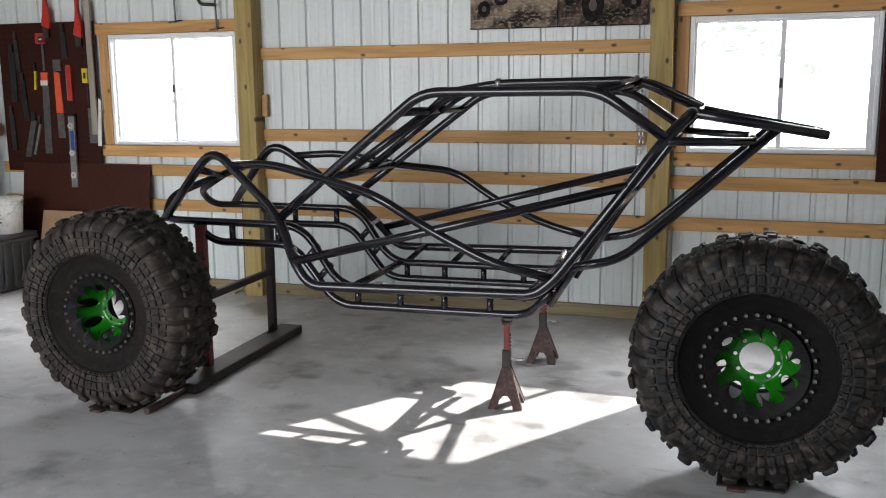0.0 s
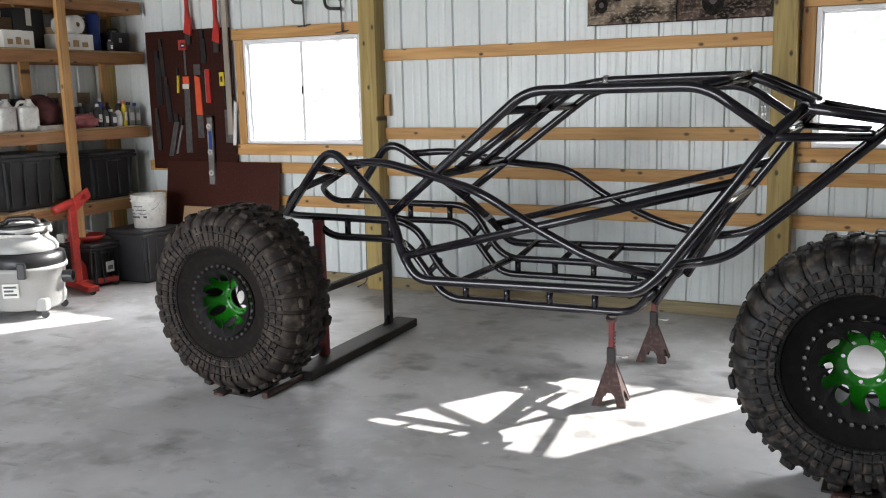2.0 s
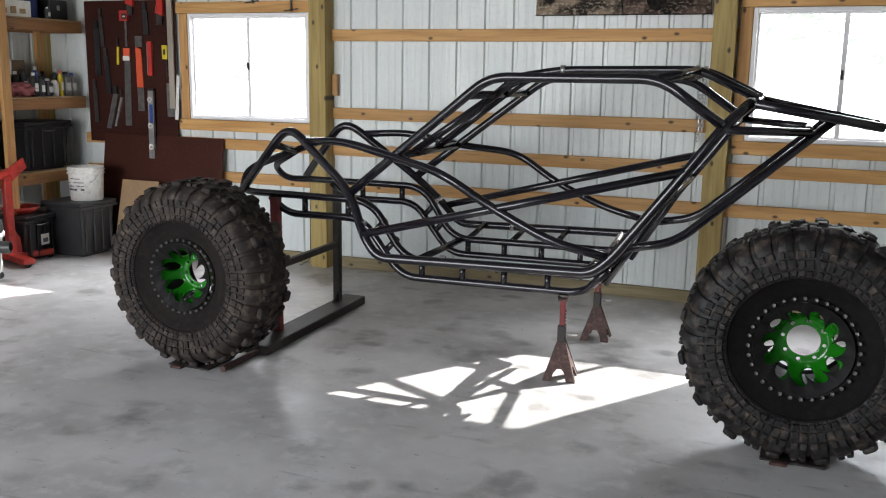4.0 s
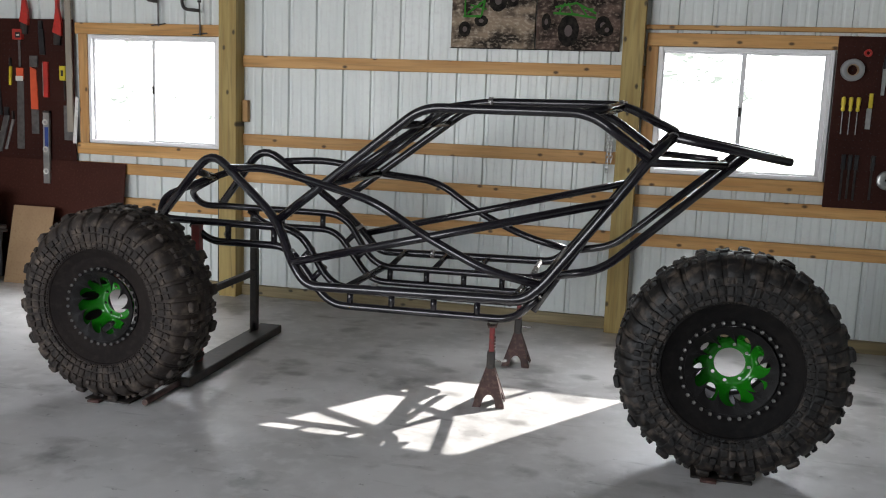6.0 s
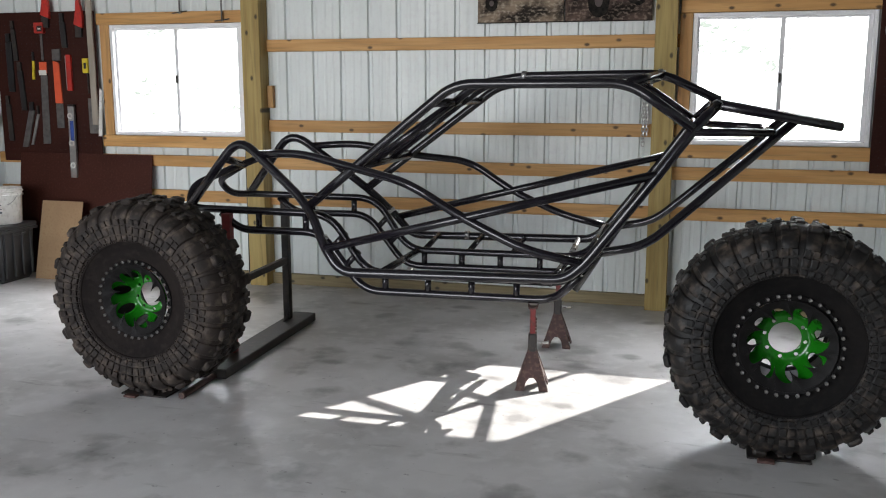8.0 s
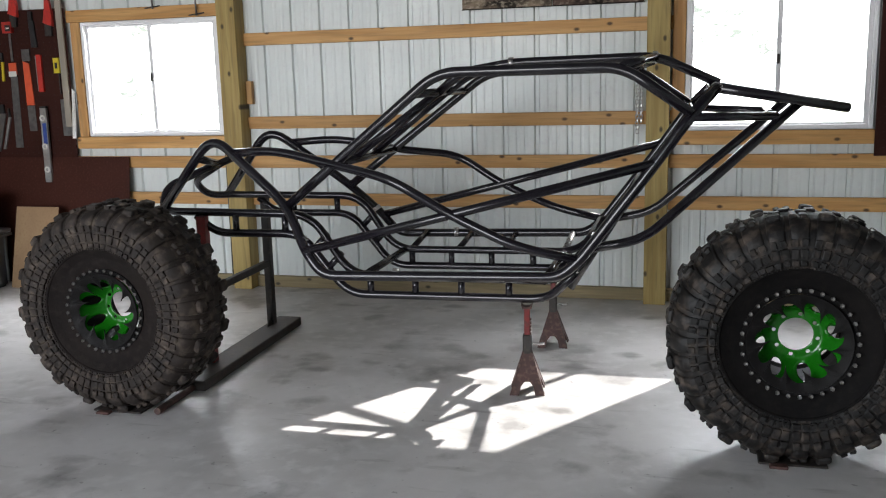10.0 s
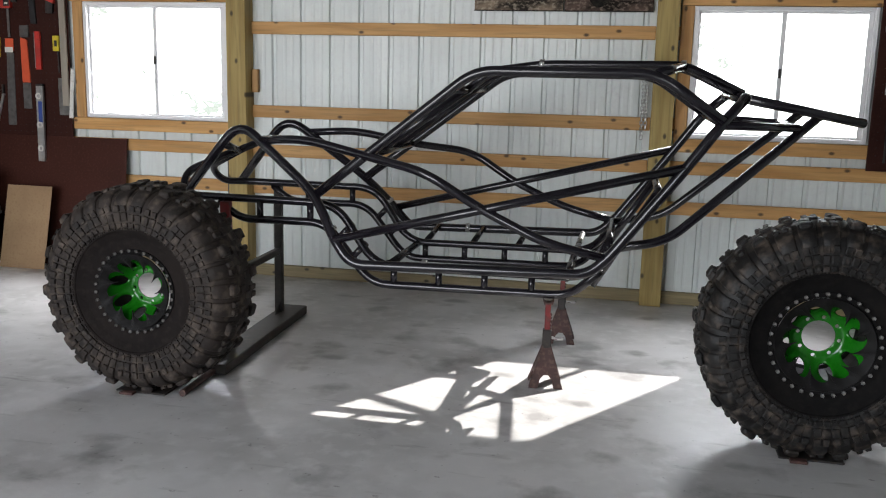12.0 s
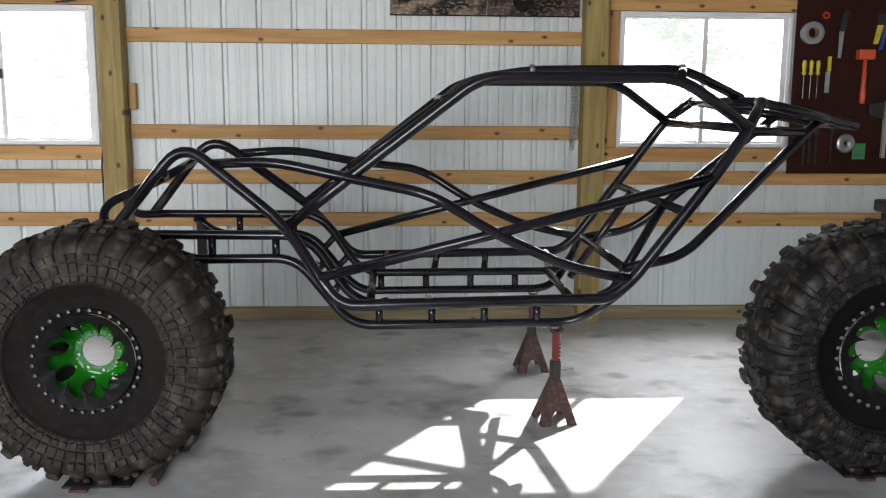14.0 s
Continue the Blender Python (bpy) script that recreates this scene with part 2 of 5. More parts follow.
def lathe(profile, n=32, axis="Z", bm=None, m=None):
    """A turned shape from (radius, height) pairs."""
    tmp = bmesh.new()
    rings = []
    for r, z in profile:
        if r < 1e-5:
            rings.append([tmp.verts.new((0, 0, z))])
        else:
            rings.append([tmp.verts.new((r * math.cos(2 * math.pi * k / n), r * math.sin(2 * math.pi * k / n), z)) for k in range(n)])
    for a, b in zip(rings, rings[1:]):
        for k in range(n):
            q = [a[k % len(a)], a[(k + 1) % len(a)], b[(k + 1) % len(b)], b[k % len(b)]]
            q = [v for i, v in enumerate(q) if v not in q[:i]]
            if len(q) > 2:
                tmp.faces.new(q)
    bmesh.ops.recalc_face_normals(tmp, faces=tmp.faces[:])
    if axis == "Y":
        tmp.transform(Matrix.Rotation(radians(90), 4, "X"))
    elif axis == "X":
        tmp.transform(Matrix.Rotation(radians(90), 4, "Y"))
    return merged(tmp, bm, m)


def rounded(points, bend, steps=6):
    """The polyline with each inner corner replaced by an arc-like bend."""
    pts = [Vector(p) for p in points]
    out = [pts[0]]
    for a, b, c in zip(pts, pts[1:], pts[2:]):
        u, v = a - b, c - b
        d = min(bend, 0.48 * u.length, 0.48 * v.length)
        p, q = b + u.normalized() * d, b + v.normalized() * d
        for k in range(steps + 1):
            t = k / steps
            out.append((1 - t) ** 2 * p + 2 * t * (1 - t) * b + t * t * q)
    out.append(pts[-1])
    return out


def tube(points, r, bend=0.1, n=14, bm=None):
    """A round tube along a bent path, with closed ends."""
    pts = rounded(points, bend) if len(points) > 2 else [Vector(p) for p in points]
    tmp = bmesh.new()
    ahead = (pts[1] - pts[0]).normalized()
    side = ahead.orthogonal().normalized()
    rings = []
    for i, p in enumerate(pts):
        d = (pts[min(i + 1, len(pts) - 1)] - pts[max(i - 1, 0)]).normalized()
        side = (side - d * side.dot(d)).normalized()
        up = d.cross(side)
        rings.append([tmp.verts.new(p + r * (math.cos(2 * math.pi * k / n) * side + math.sin(2 * math.pi * k / n) * up)) for k in range(n)])
    for a, b in zip(rings, rings[1:]):
        for k in range(n):
            tmp.faces.new((a[k], a[(k + 1) % n], b[(k + 1) % n], b[k]))
    tmp.faces.new(rings[0][::-1])
    tmp.faces.new(rings[-1])
    return merged(tmp, bm)


def prism(outline, thick, bm=None, m=None, bevel=0.0):
    """A flat outline of (x, z) pairs, given thickness along y."""
    tmp = bmesh.new()
    lo = [tmp.verts.new((x, 0, z)) for x, z in outline]
    f = tmp.faces.new(lo)
    ext = bmesh.ops.extrude_face_region(tmp, geom=[f])
    for v in ext["geom"]:
        if isinstance(v, bmesh.types.BMVert):
            v.co.y += thick
    bmesh.ops.recalc_face_normals(tmp, faces=tmp.faces[:])
    if bevel:
        bmesh.ops.bevel(tmp, geom=tmp.edges[:], offset=bevel, segments=1, affect="EDGES")
    return merged(tmp, bm, m)


# ---- the building ----
X0, X1, Y0, Y1, TOP = -3.07, 6.44, -9.0, 0.038, 3.08
WINDOWS = ((-1.421, -0.238), (3.113, 4.254))
WZ0, WZ1 = 1.163, 2.034

floor = tagged(part("floor", box((X0 - 0.2, Y0 - 0.2, -0.12), (X1 + 0.2, Y1 + 0.1, 0), 0), CONCRETE), "grey power-trowelled concrete floor with dark stains", "floor", kind="structure")
ground = tagged(part("ground", box((-150, -150, -0.5), (150, 150, -0.13), 0), material("dry_grass", (0.16, 0.17, 0.08), 0.9, second=(0.24, 0.21, 0.12), scale=0.6)), "sunlit dry grass ground outside the building", "ground", kind="structure")


def backdrop_material():
    """Hazy over-bright distance with faint bare trees, glowing by its own emission."""
    m = bpy.data.materials.new("glowing_distance")
    m.use_nodes = True
    nt = m.node_tree
    nt.nodes.remove(nt.nodes["Principled BSDF"])
    em = nt.nodes.new("ShaderNodeEmission")
    tc, mp = nt.nodes.new("ShaderNodeTexCoord"), nt.nodes.new("ShaderNodeMapping")
    mp.inputs["Scale"].default_value = (0.8, 1, 1.6)
    n1, n2 = nt.nodes.new("ShaderNodeTexNoise"), nt.nodes.new("ShaderNodeTexNoise")
    n1.inputs["Scale"].default_value, n2.inputs["Scale"].default_value = 0.30, 3.2
    n2.inputs["Detail"].default_value, n2.inputs["Distortion"].default_value = 9, 1.4
    nt.links.new(tc.outputs["Object"], mp.inputs[0])
    for n in (n1, n2):
        nt.links.new(mp.outputs[0], n.inputs["Vector"])
    mul = nt.nodes.new("ShaderNodeMath")
    mul.operation = "MULTIPLY"
    nt.links.new(n1.outputs[0], mul.inputs[0])
    nt.links.new(n2.outputs[0], mul.inputs[1])
    r = nt.nodes.new("ShaderNodeMapRange")
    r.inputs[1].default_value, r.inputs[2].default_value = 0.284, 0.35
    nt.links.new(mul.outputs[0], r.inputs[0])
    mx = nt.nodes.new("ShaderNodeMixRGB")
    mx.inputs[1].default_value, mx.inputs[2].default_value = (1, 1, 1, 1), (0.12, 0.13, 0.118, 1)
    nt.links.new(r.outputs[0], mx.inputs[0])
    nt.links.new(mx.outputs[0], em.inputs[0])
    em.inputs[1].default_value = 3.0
    nt.links.new(em.outputs[0], nt.nodes["Material Output"].inputs[0])
    return m


backdrop = tagged(part("backdrop", box((-40, 19.8, -0.13), (46, 20, 8), 0), backdrop_material()), "self-lit panel of bright hazy distance and faint bare trees", "backdrop", kind="structure")
# unseen ceiling; its dull grey is set to cut light bounced onto the walls
CEILING = material("bounce_cutting_grey", (0.30, 0.30, 0.30), 0.6, second=(0.24, 0.24, 0.24), scale=2)
ceiling = tagged(part("ceiling", box((X0 - 0.2, Y0 - 0.2, TOP), (X1 + 0.2, Y1 + 0.2, TOP + 0.05), 0), CEILING), "unseen ceiling, dull grey to cut bounced light", "ceiling", kind="structure")


def ribbed_sheet(a, b, z0, z1):
    """Roll-formed sheet: main ribs each 0.223 m, two low ribs between; x from a to b."""
    pitch, deep, low, phase = 0.2232, 0.018, 0.0016, 0.1214
    marks = []
    k = math.floor((a - phase) / pitch) - 1
    while k * pitch + phase < b + pitch:
        o = k * pitch + phase
        marks += [(o - 0.021, 0), (o - 0.012, deep), (o + 0.010, deep), (o + 0.021, 0)]
        for c in (0.085, 0.143):
            marks += [(o + c - 0.014, 0), (o + c - 0.006, low), (o + c + 0.006, low), (o + c + 0.014, 0)]
        k += 1
    xs = [p for p in marks if a < p[0] < b]

    def height(x):
        for p, q in zip(marks, marks[1:]):
            if p[0] <= x <= q[0]:
                return p[1] + (q[1] - p[1]) * (x - p[0]) / (q[0] - p[0])
        return 0

    xs = [(a, height(a)), *xs, (b, height(b))]
    bm = bmesh.new()
    rows = []
    for off in (0.0, 0.004):
        rows.append([[bm.verts.new((x, y + off, z)) for x, y in xs] for z in (z0, z1)])
    (fl, fh), (bl, bh) = rows
    for i in range(len(xs) - 1):
        bm.faces.new((fl[i], fl[i + 1], fh[i + 1], fh[i]))
        bm.faces.new((bl[i + 1], bl[i], bh[i], bh[i + 1]))
        bm.faces.new((fh[i], fh[i + 1], bh[i + 1], bh[i]))
        bm.faces.new((fl[i + 1], fl[i], bl[i], bl[i + 1]))
    for e in (0, -1):
        bm.faces.new([r[e] for r in (fl, bl, bh, fh)][:: 1 if e else -1])
    return bm


def steel_wall(name, label, spans, place):
    """Spans of (a, b, z0, z1) along the wall, each cut into sheets 0.9144 m wide."""
    root = thing(name, label, "wall")
    root["kind"] = "structure"
    for a, b, z0, z1 in spans:
        x = a
        while x < b - 0.01:
            e = min(b, (math.floor(x / 0.9144 + 1e-6) + 1) * 0.9144)
            part("panel", ribbed_sheet(x, e, z0, z1), STEEL_WALL, root)
            x = e
    root.matrix_world = place
    return root


(wa, wb), (wc, wd) = WINDOWS
spans = [(X0, wa, 0, TOP), (wb, wc, 0, TOP), (wd, X1, 0, TOP)]
for a, b in WINDOWS:
    spans += [(a, b, 0, WZ0), (a, b, WZ1, TOP)]
steel_wall("wall_north", "white ribbed steel wall panels on pine girts", spans, pose(0, Y1, 0))
steel_wall("wall_west", "white ribbed steel wall behind the shelving", [(Y0, Y1, 0, TOP)], pose(X0, 0, 0, 0, 0, 90))
steel_wall("wall_east", "white ribbed steel side wall", [(-Y1, -Y0, 0, TOP)], pose(X1, 0, 0, 0, 0, -90))
steel_wall("wall_south", "white ribbed steel wall with a wide door opening", [(-X1, -1.7, 0, TOP), (2.7, -X0, 0, TOP), (-1.7, 2.7, 2.85, TOP)], pose(0, Y0, 0, 0, 0, 180))


def board(name, lo, hi, mat, label, category="girt"):
    """A sawn board, slightly worn at the edges."""
    ob = part(name, box((0, 0, 0), Vector(hi) - Vector(lo), 0.003), mat)
    ob.location = lo
    return tagged(ob, label, category, kind="structure")


# corner blocks added to stop sun leaking in where the wall sheets meet
for cx, cy in ((X0, Y1), (X1, Y1), (X0, Y0), (X1, Y0)):
    sx, sy = (1 if cx > 0 else -1), (1 if cy > -1 else -1)
    board("corner_post", (min(cx - 0.1 * sx, cx + 0.08 * sx), min(cy - 0.1 * sy, cy + 0.08 * sy), 0), (max(cx - 0.1 * sx, cx + 0.08 * sx), max(cy - 0.1 * sy, cy + 0.08 * sy), TOP), POST, "timber block added at the corner against sun leaks", "post")
POSTS = ((-0.189, -0.042), (2.869, 3.014))
for a, b in POSTS:
    board("post", (a, -0.11, 0), (b, 0.036, TOP), POST, "greenish pressure-treated timber post against the wall", "post")
GIRT = "knotty pine girt nailed flat across the steel wall"
for z in (1.857, 1.249, 0.958, 0.678):
    h = 0.0445
    board("girt", (-0.040, 0, z - h), (2.867, 0.037, z + h), PINE, GIRT)
    if z < 1.0:
        board("girt", (-2.58, 0, z - h), (-0.191, 0.037, z + h), PINE, GIRT)
        board("girt", (3.016, 0, z - h), (X1, 0.037, z + h), PINE, GIRT)
board("girt", (3.016, -0.02, 2.150), (X1, 0.037, 2.180), PINE, GIRT)
board("girt", (-3.02, 0, 2.571), (X1, 0.037, 2.660), PINE, GIRT)
for z in (1.249, 1.857):
    board("girt", (3.016, 0.0, z - 0.0445), (3.028, 0.037, z + 0.0445), PINE, "short pine girt end beside the post")
board("skirt_board", (-2.97, -0.004, 0), (X1, 0.036, 0.085), SKIRT, "dull treated skirt board along the floor", "skirt board")
block = board("girt_block", (-0.038, -0.012, 1.388), (0.008, 0.03, 1.556), PINE_UP, "splintered pine offcut nailed to the post", "offcut")

for a, b in WINDOWS:
    lo, hi = (-1.537, -0.191) if a < 0 else (3.030, 4.422)
    board("window_trim", (lo, -0.006, WZ1 + 0.004), (hi, 0.037, WZ1 + 0.093), PINE, "knotty pine header board over the window", "window trim")
    board("window_trim", (lo, -0.006, WZ0 - 0.097), (hi, 0.037, WZ0 - 0.006), PINE, "knotty pine sill board under the window", "window trim")
    board("window_trim", (a - 0.085, -0.006, WZ0 - 0.004), (a - 0.003, 0.037, WZ1 + 0.002), PINE_UP, "pine jamb board beside the window", "window trim")


def window(name, a, b, label):
    root = tagged(thing(name, label, "window", "windows in the back wall"), kind="structure")
    w = 0.028
    bm = box((a, 0.0, WZ0), (a + w, 0.07, WZ1), 0.003)
    box((b - w, 0.0, WZ0), (b, 0.07, WZ1), 0.003, bm)
    box((a + w, 0.0, WZ0), (b - w, 0.07, WZ0 + w), 0.003, bm)
    box((a + w, 0.0, WZ1 - w), (b - w, 0.07, WZ1), 0.003, bm)
    part("window_frame", bm, VINYL, root, "white vinyl slider frame")
    mid = (a + b) / 2
    for s, (p, q, y) in enumerate(((a + w, mid + 0.016, 0.036), (mid - 0.016, b - w, 0.018))):
        z0, z1, v = WZ0 + w, WZ1 - w, 0.016 if s == 0 else 0.03
        bm = box((p, y, z0), (p + v, y + 0.016, z1), 0.002)
        box((q - 0.03, y, z0), (q, y + 0.016, z1), 0.002, bm)
        box((p + v, y, z0), (q - 0.03, y + 0.016, z0 + 0.014), 0.002, bm)
        box((p + v, y, z1 - 0.014), (q - 0.03, y + 0.016, z1), 0.002, bm)
        sash = part("sash", bm, VINYL, root)
        pane = part("pane", box((p + v, y + 0.006, z0 + 0.014), (q - 0.03, y + 0.010, z1 - 0.014), 0), GLASS, sash, "clear glass pane")
        pane.visible_shadow = False
    part("latch", box((mid - 0.012, 0.004, 1.576), (mid + 0.004, 0.018, 1.637), 0.003), DARK_STEEL, root, "dark sash latch")
    return root


window("window_1", *WINDOWS[0], "white vinyl sliding window in a pine-framed opening")
window("window_2", *WINDOWS[1], "white vinyl sliding window in a pine-framed opening")

# ---- the tube chassis ----
chassis = thing("tube_chassis", "bare black welded steel tube buggy chassis on stands", "vehicle frame", at=(1.966, -1.576, 0.443), turn=0.5)
STRETCH = Vector((1.037, 1.005, 1.0405))  # plan units of the chassis to metres


def chassis_tube(name, pts, r=0.0235, bend=0.1, mat=None, label="", mirror=True):
    """pts of (x, half width, z, sideways shift), built on the near side and mirrored to the far side."""
    for s in (-1, 1) if mirror else (-1,):
        bm = tube([STRETCH * Vector((p[0] - 2.0, s * p[1] + (p[3] if len(p) > 3 else 0), p[2] - 0.42)) for p in pts], r * 1.03, bend)
        part(name, bm, mat or BLACK_TUBE, chassis, label, smooth=True)


HOOP_FOOT, APEX, N3, N4 = (0.50, 0.37, 0.835, 0.03), (0.812, 0.338, 1.224), (1.257, 0.455, 0.880), (1.400, 0.605, 0.690)
N6, N7, N8, N9, N10, N11 = (3.247, 0.455, 1.403), (3.150, 0.600, 1.302), (3.008, 0.618, 1.101), (2.692, 0.612, 0.680), (2.115, 0.622, 0.872), (1.520, 0.490, 1.085)
chassis_tube("side_hoop", [HOOP_FOOT, APEX, N3, N4, (1.487, 0.622, 0.578), (2.60, 0.615, 0.600), N9, N8, N7, N6], 0.024, 0.13)
chassis_tube("roof_rail", [N3, N11, (2.055, 0.560, 1.497), (2.865, 0.570, 1.500), N7], 0.0235, 0.10)
chassis_tube("dash_rail", [(0.945, 0.375, 1.134), (1.20, 0.437, 1.150), N11, (1.850, 0.665, 1.038), N10, (2.42, 0.645, 0.735), N9], 0.0215, 0.12)
chassis_tube("belt_rail", [N4, N10, N8], 0.0215, 0.02)
chassis_tube("frame_rail", [(0.655, 0.03, 1.045), (0.42, 0.15, 0.935), (0.445, 0.25, 0.842), (0.55, 0.36, 0.834), (1.34, 0.37, 0.830), (1.54, 0.37, 0.527), (2.58, 0.37, 0.535), (2.69, 0.53, 0.66)], 0.0205, 0.12)
chassis_tube("lower_rail", [(0.71, 0.37, 0.815), (0.82, 0.37, 0.728), (1.285, 0.37, 0.732), (1.52, 0.37, 0.434), (2.52, 0.37, 0.443), (2.66, 0.51, 0.60)], 0.0205, 0.10)
for x in (0.93, 1.20):
    chassis_tube("rung", [(x, 0.37, 0.825), (x, 0.37, 0.735)], 0.017)
for x, z in ((1.405, 0.72), (1.475, 0.625)):
    chassis_tube("rung", [(x - 0.065, 0.37, z - 0.075), (x + 0.02, 0.37, z + 0.015)], 0.017)
for x in (1.64, 1.87, 2.10, 2.332):
    chassis_tube("rung", [(x, 0.37, 0.53), (x, 0.37, 0.44)], 0.017)
for x in (1.67, 1.94, 2.20):
    chassis_tube("outrigger", [(x, 0.605, 0.592), (x - 0.03, 0.375, 0.533)], 0.017)
chassis_tube("outrigger", [(2.525, 0.608, 0.598), (2.505, 0.375, 0.538)], 0.017, mat=BARE_STEEL, label="bright unpainted steel outrigger tube")
chassis_tube("down_tube", [N7[:1] + (0.59, 1.287), (3.50, 0.30, 1.275)], 0.019)
chassis_tube("tail_tube", [N6, (3.81, 0.165, 1.300)], 0.022)
chassis_tube("rear_stay", [(3.60, 0.25, 1.33), (2.955, 0.430, 0.745), (2.70, 0.45, 0.698)], 0.0215, 0.10)
chassis_tube("roof_stay", [(2.865, 0.570, 1.502), (2.985, 0.20, 1.540)], 0.0215)
chassis_tube("roof_spine", [(1.935, 0.09, 1.40), (2.06, 0.13, 1.497), (2.318, 0.16, 1.536), (2.995, 0.19, 1.545), (3.265, 0.19, 1.418)], 0.0215, 0.08)
chassis_tube("windshield_bar", [(1.505, 0.17, 1.09), (1.93, 0.085, 1.40)], 0.0215)
chassis_tube("seat_stay", [(2.62, 0.37, 0.50), (2.905, 0.28, 0.957)], 0.0205)
for name, x, h, z, r in (("dash_bar", 1.520, 0.49, 1.085, 0.0215), ("windshield_header", 1.93, 0.55, 1.405, 0.0205), ("hoop_top", 3.247, 0.455, 1.403, 0.0235), ("hoop_brace", 3.147, 0.60, 1.297, 0.0205),
                         ("harness_bar", 2.905, 0.615, 0.957, 0.0195), ("floor_bar", 1.60, 0.37, 0.525, 0.0195),
                         ("floor_bar", 2.50, 0.37, 0.53, 0.0195), ("stay_bar", 3.50, 0.30, 1.275, 0.019), ("tail_bar", 3.78, 0.17, 1.303, 0.021), ("cross_bar", 2.69, 0.44, 0.70, 0.0195)):
    chassis_tube(name, [(x, h, z), (x, -h, z)], r, mirror=False)
chassis_tube("nose_bar", [(0.728, 0.35, 1.105), (0.658, 0.0, 1.045)], 0.0205)
for s in (-1, 1):  # ground welds where the black tubes were joined
    for x, h, z, d in ((1.846, 0.604, 0.594, (1, 0, 0)), (2.318, 0.16, 1.536, (1, 0, 0)), (2.985, 0.19, 1.542, (1, 0, 0)), (3.247, 0.455, 1.403, (0, 1, 0)), (1.375, 0.560, 0.733, (0.57, 0, -0.82))):
        c, d = STRETCH * Vector((x - 2.0, s * h, z - 0.42)), Vector(d) * 0.012
        part("weld_bead", tube([c - d, c + d], 0.0266), BARE_STEEL, chassis, "bare ground weld", smooth=True)


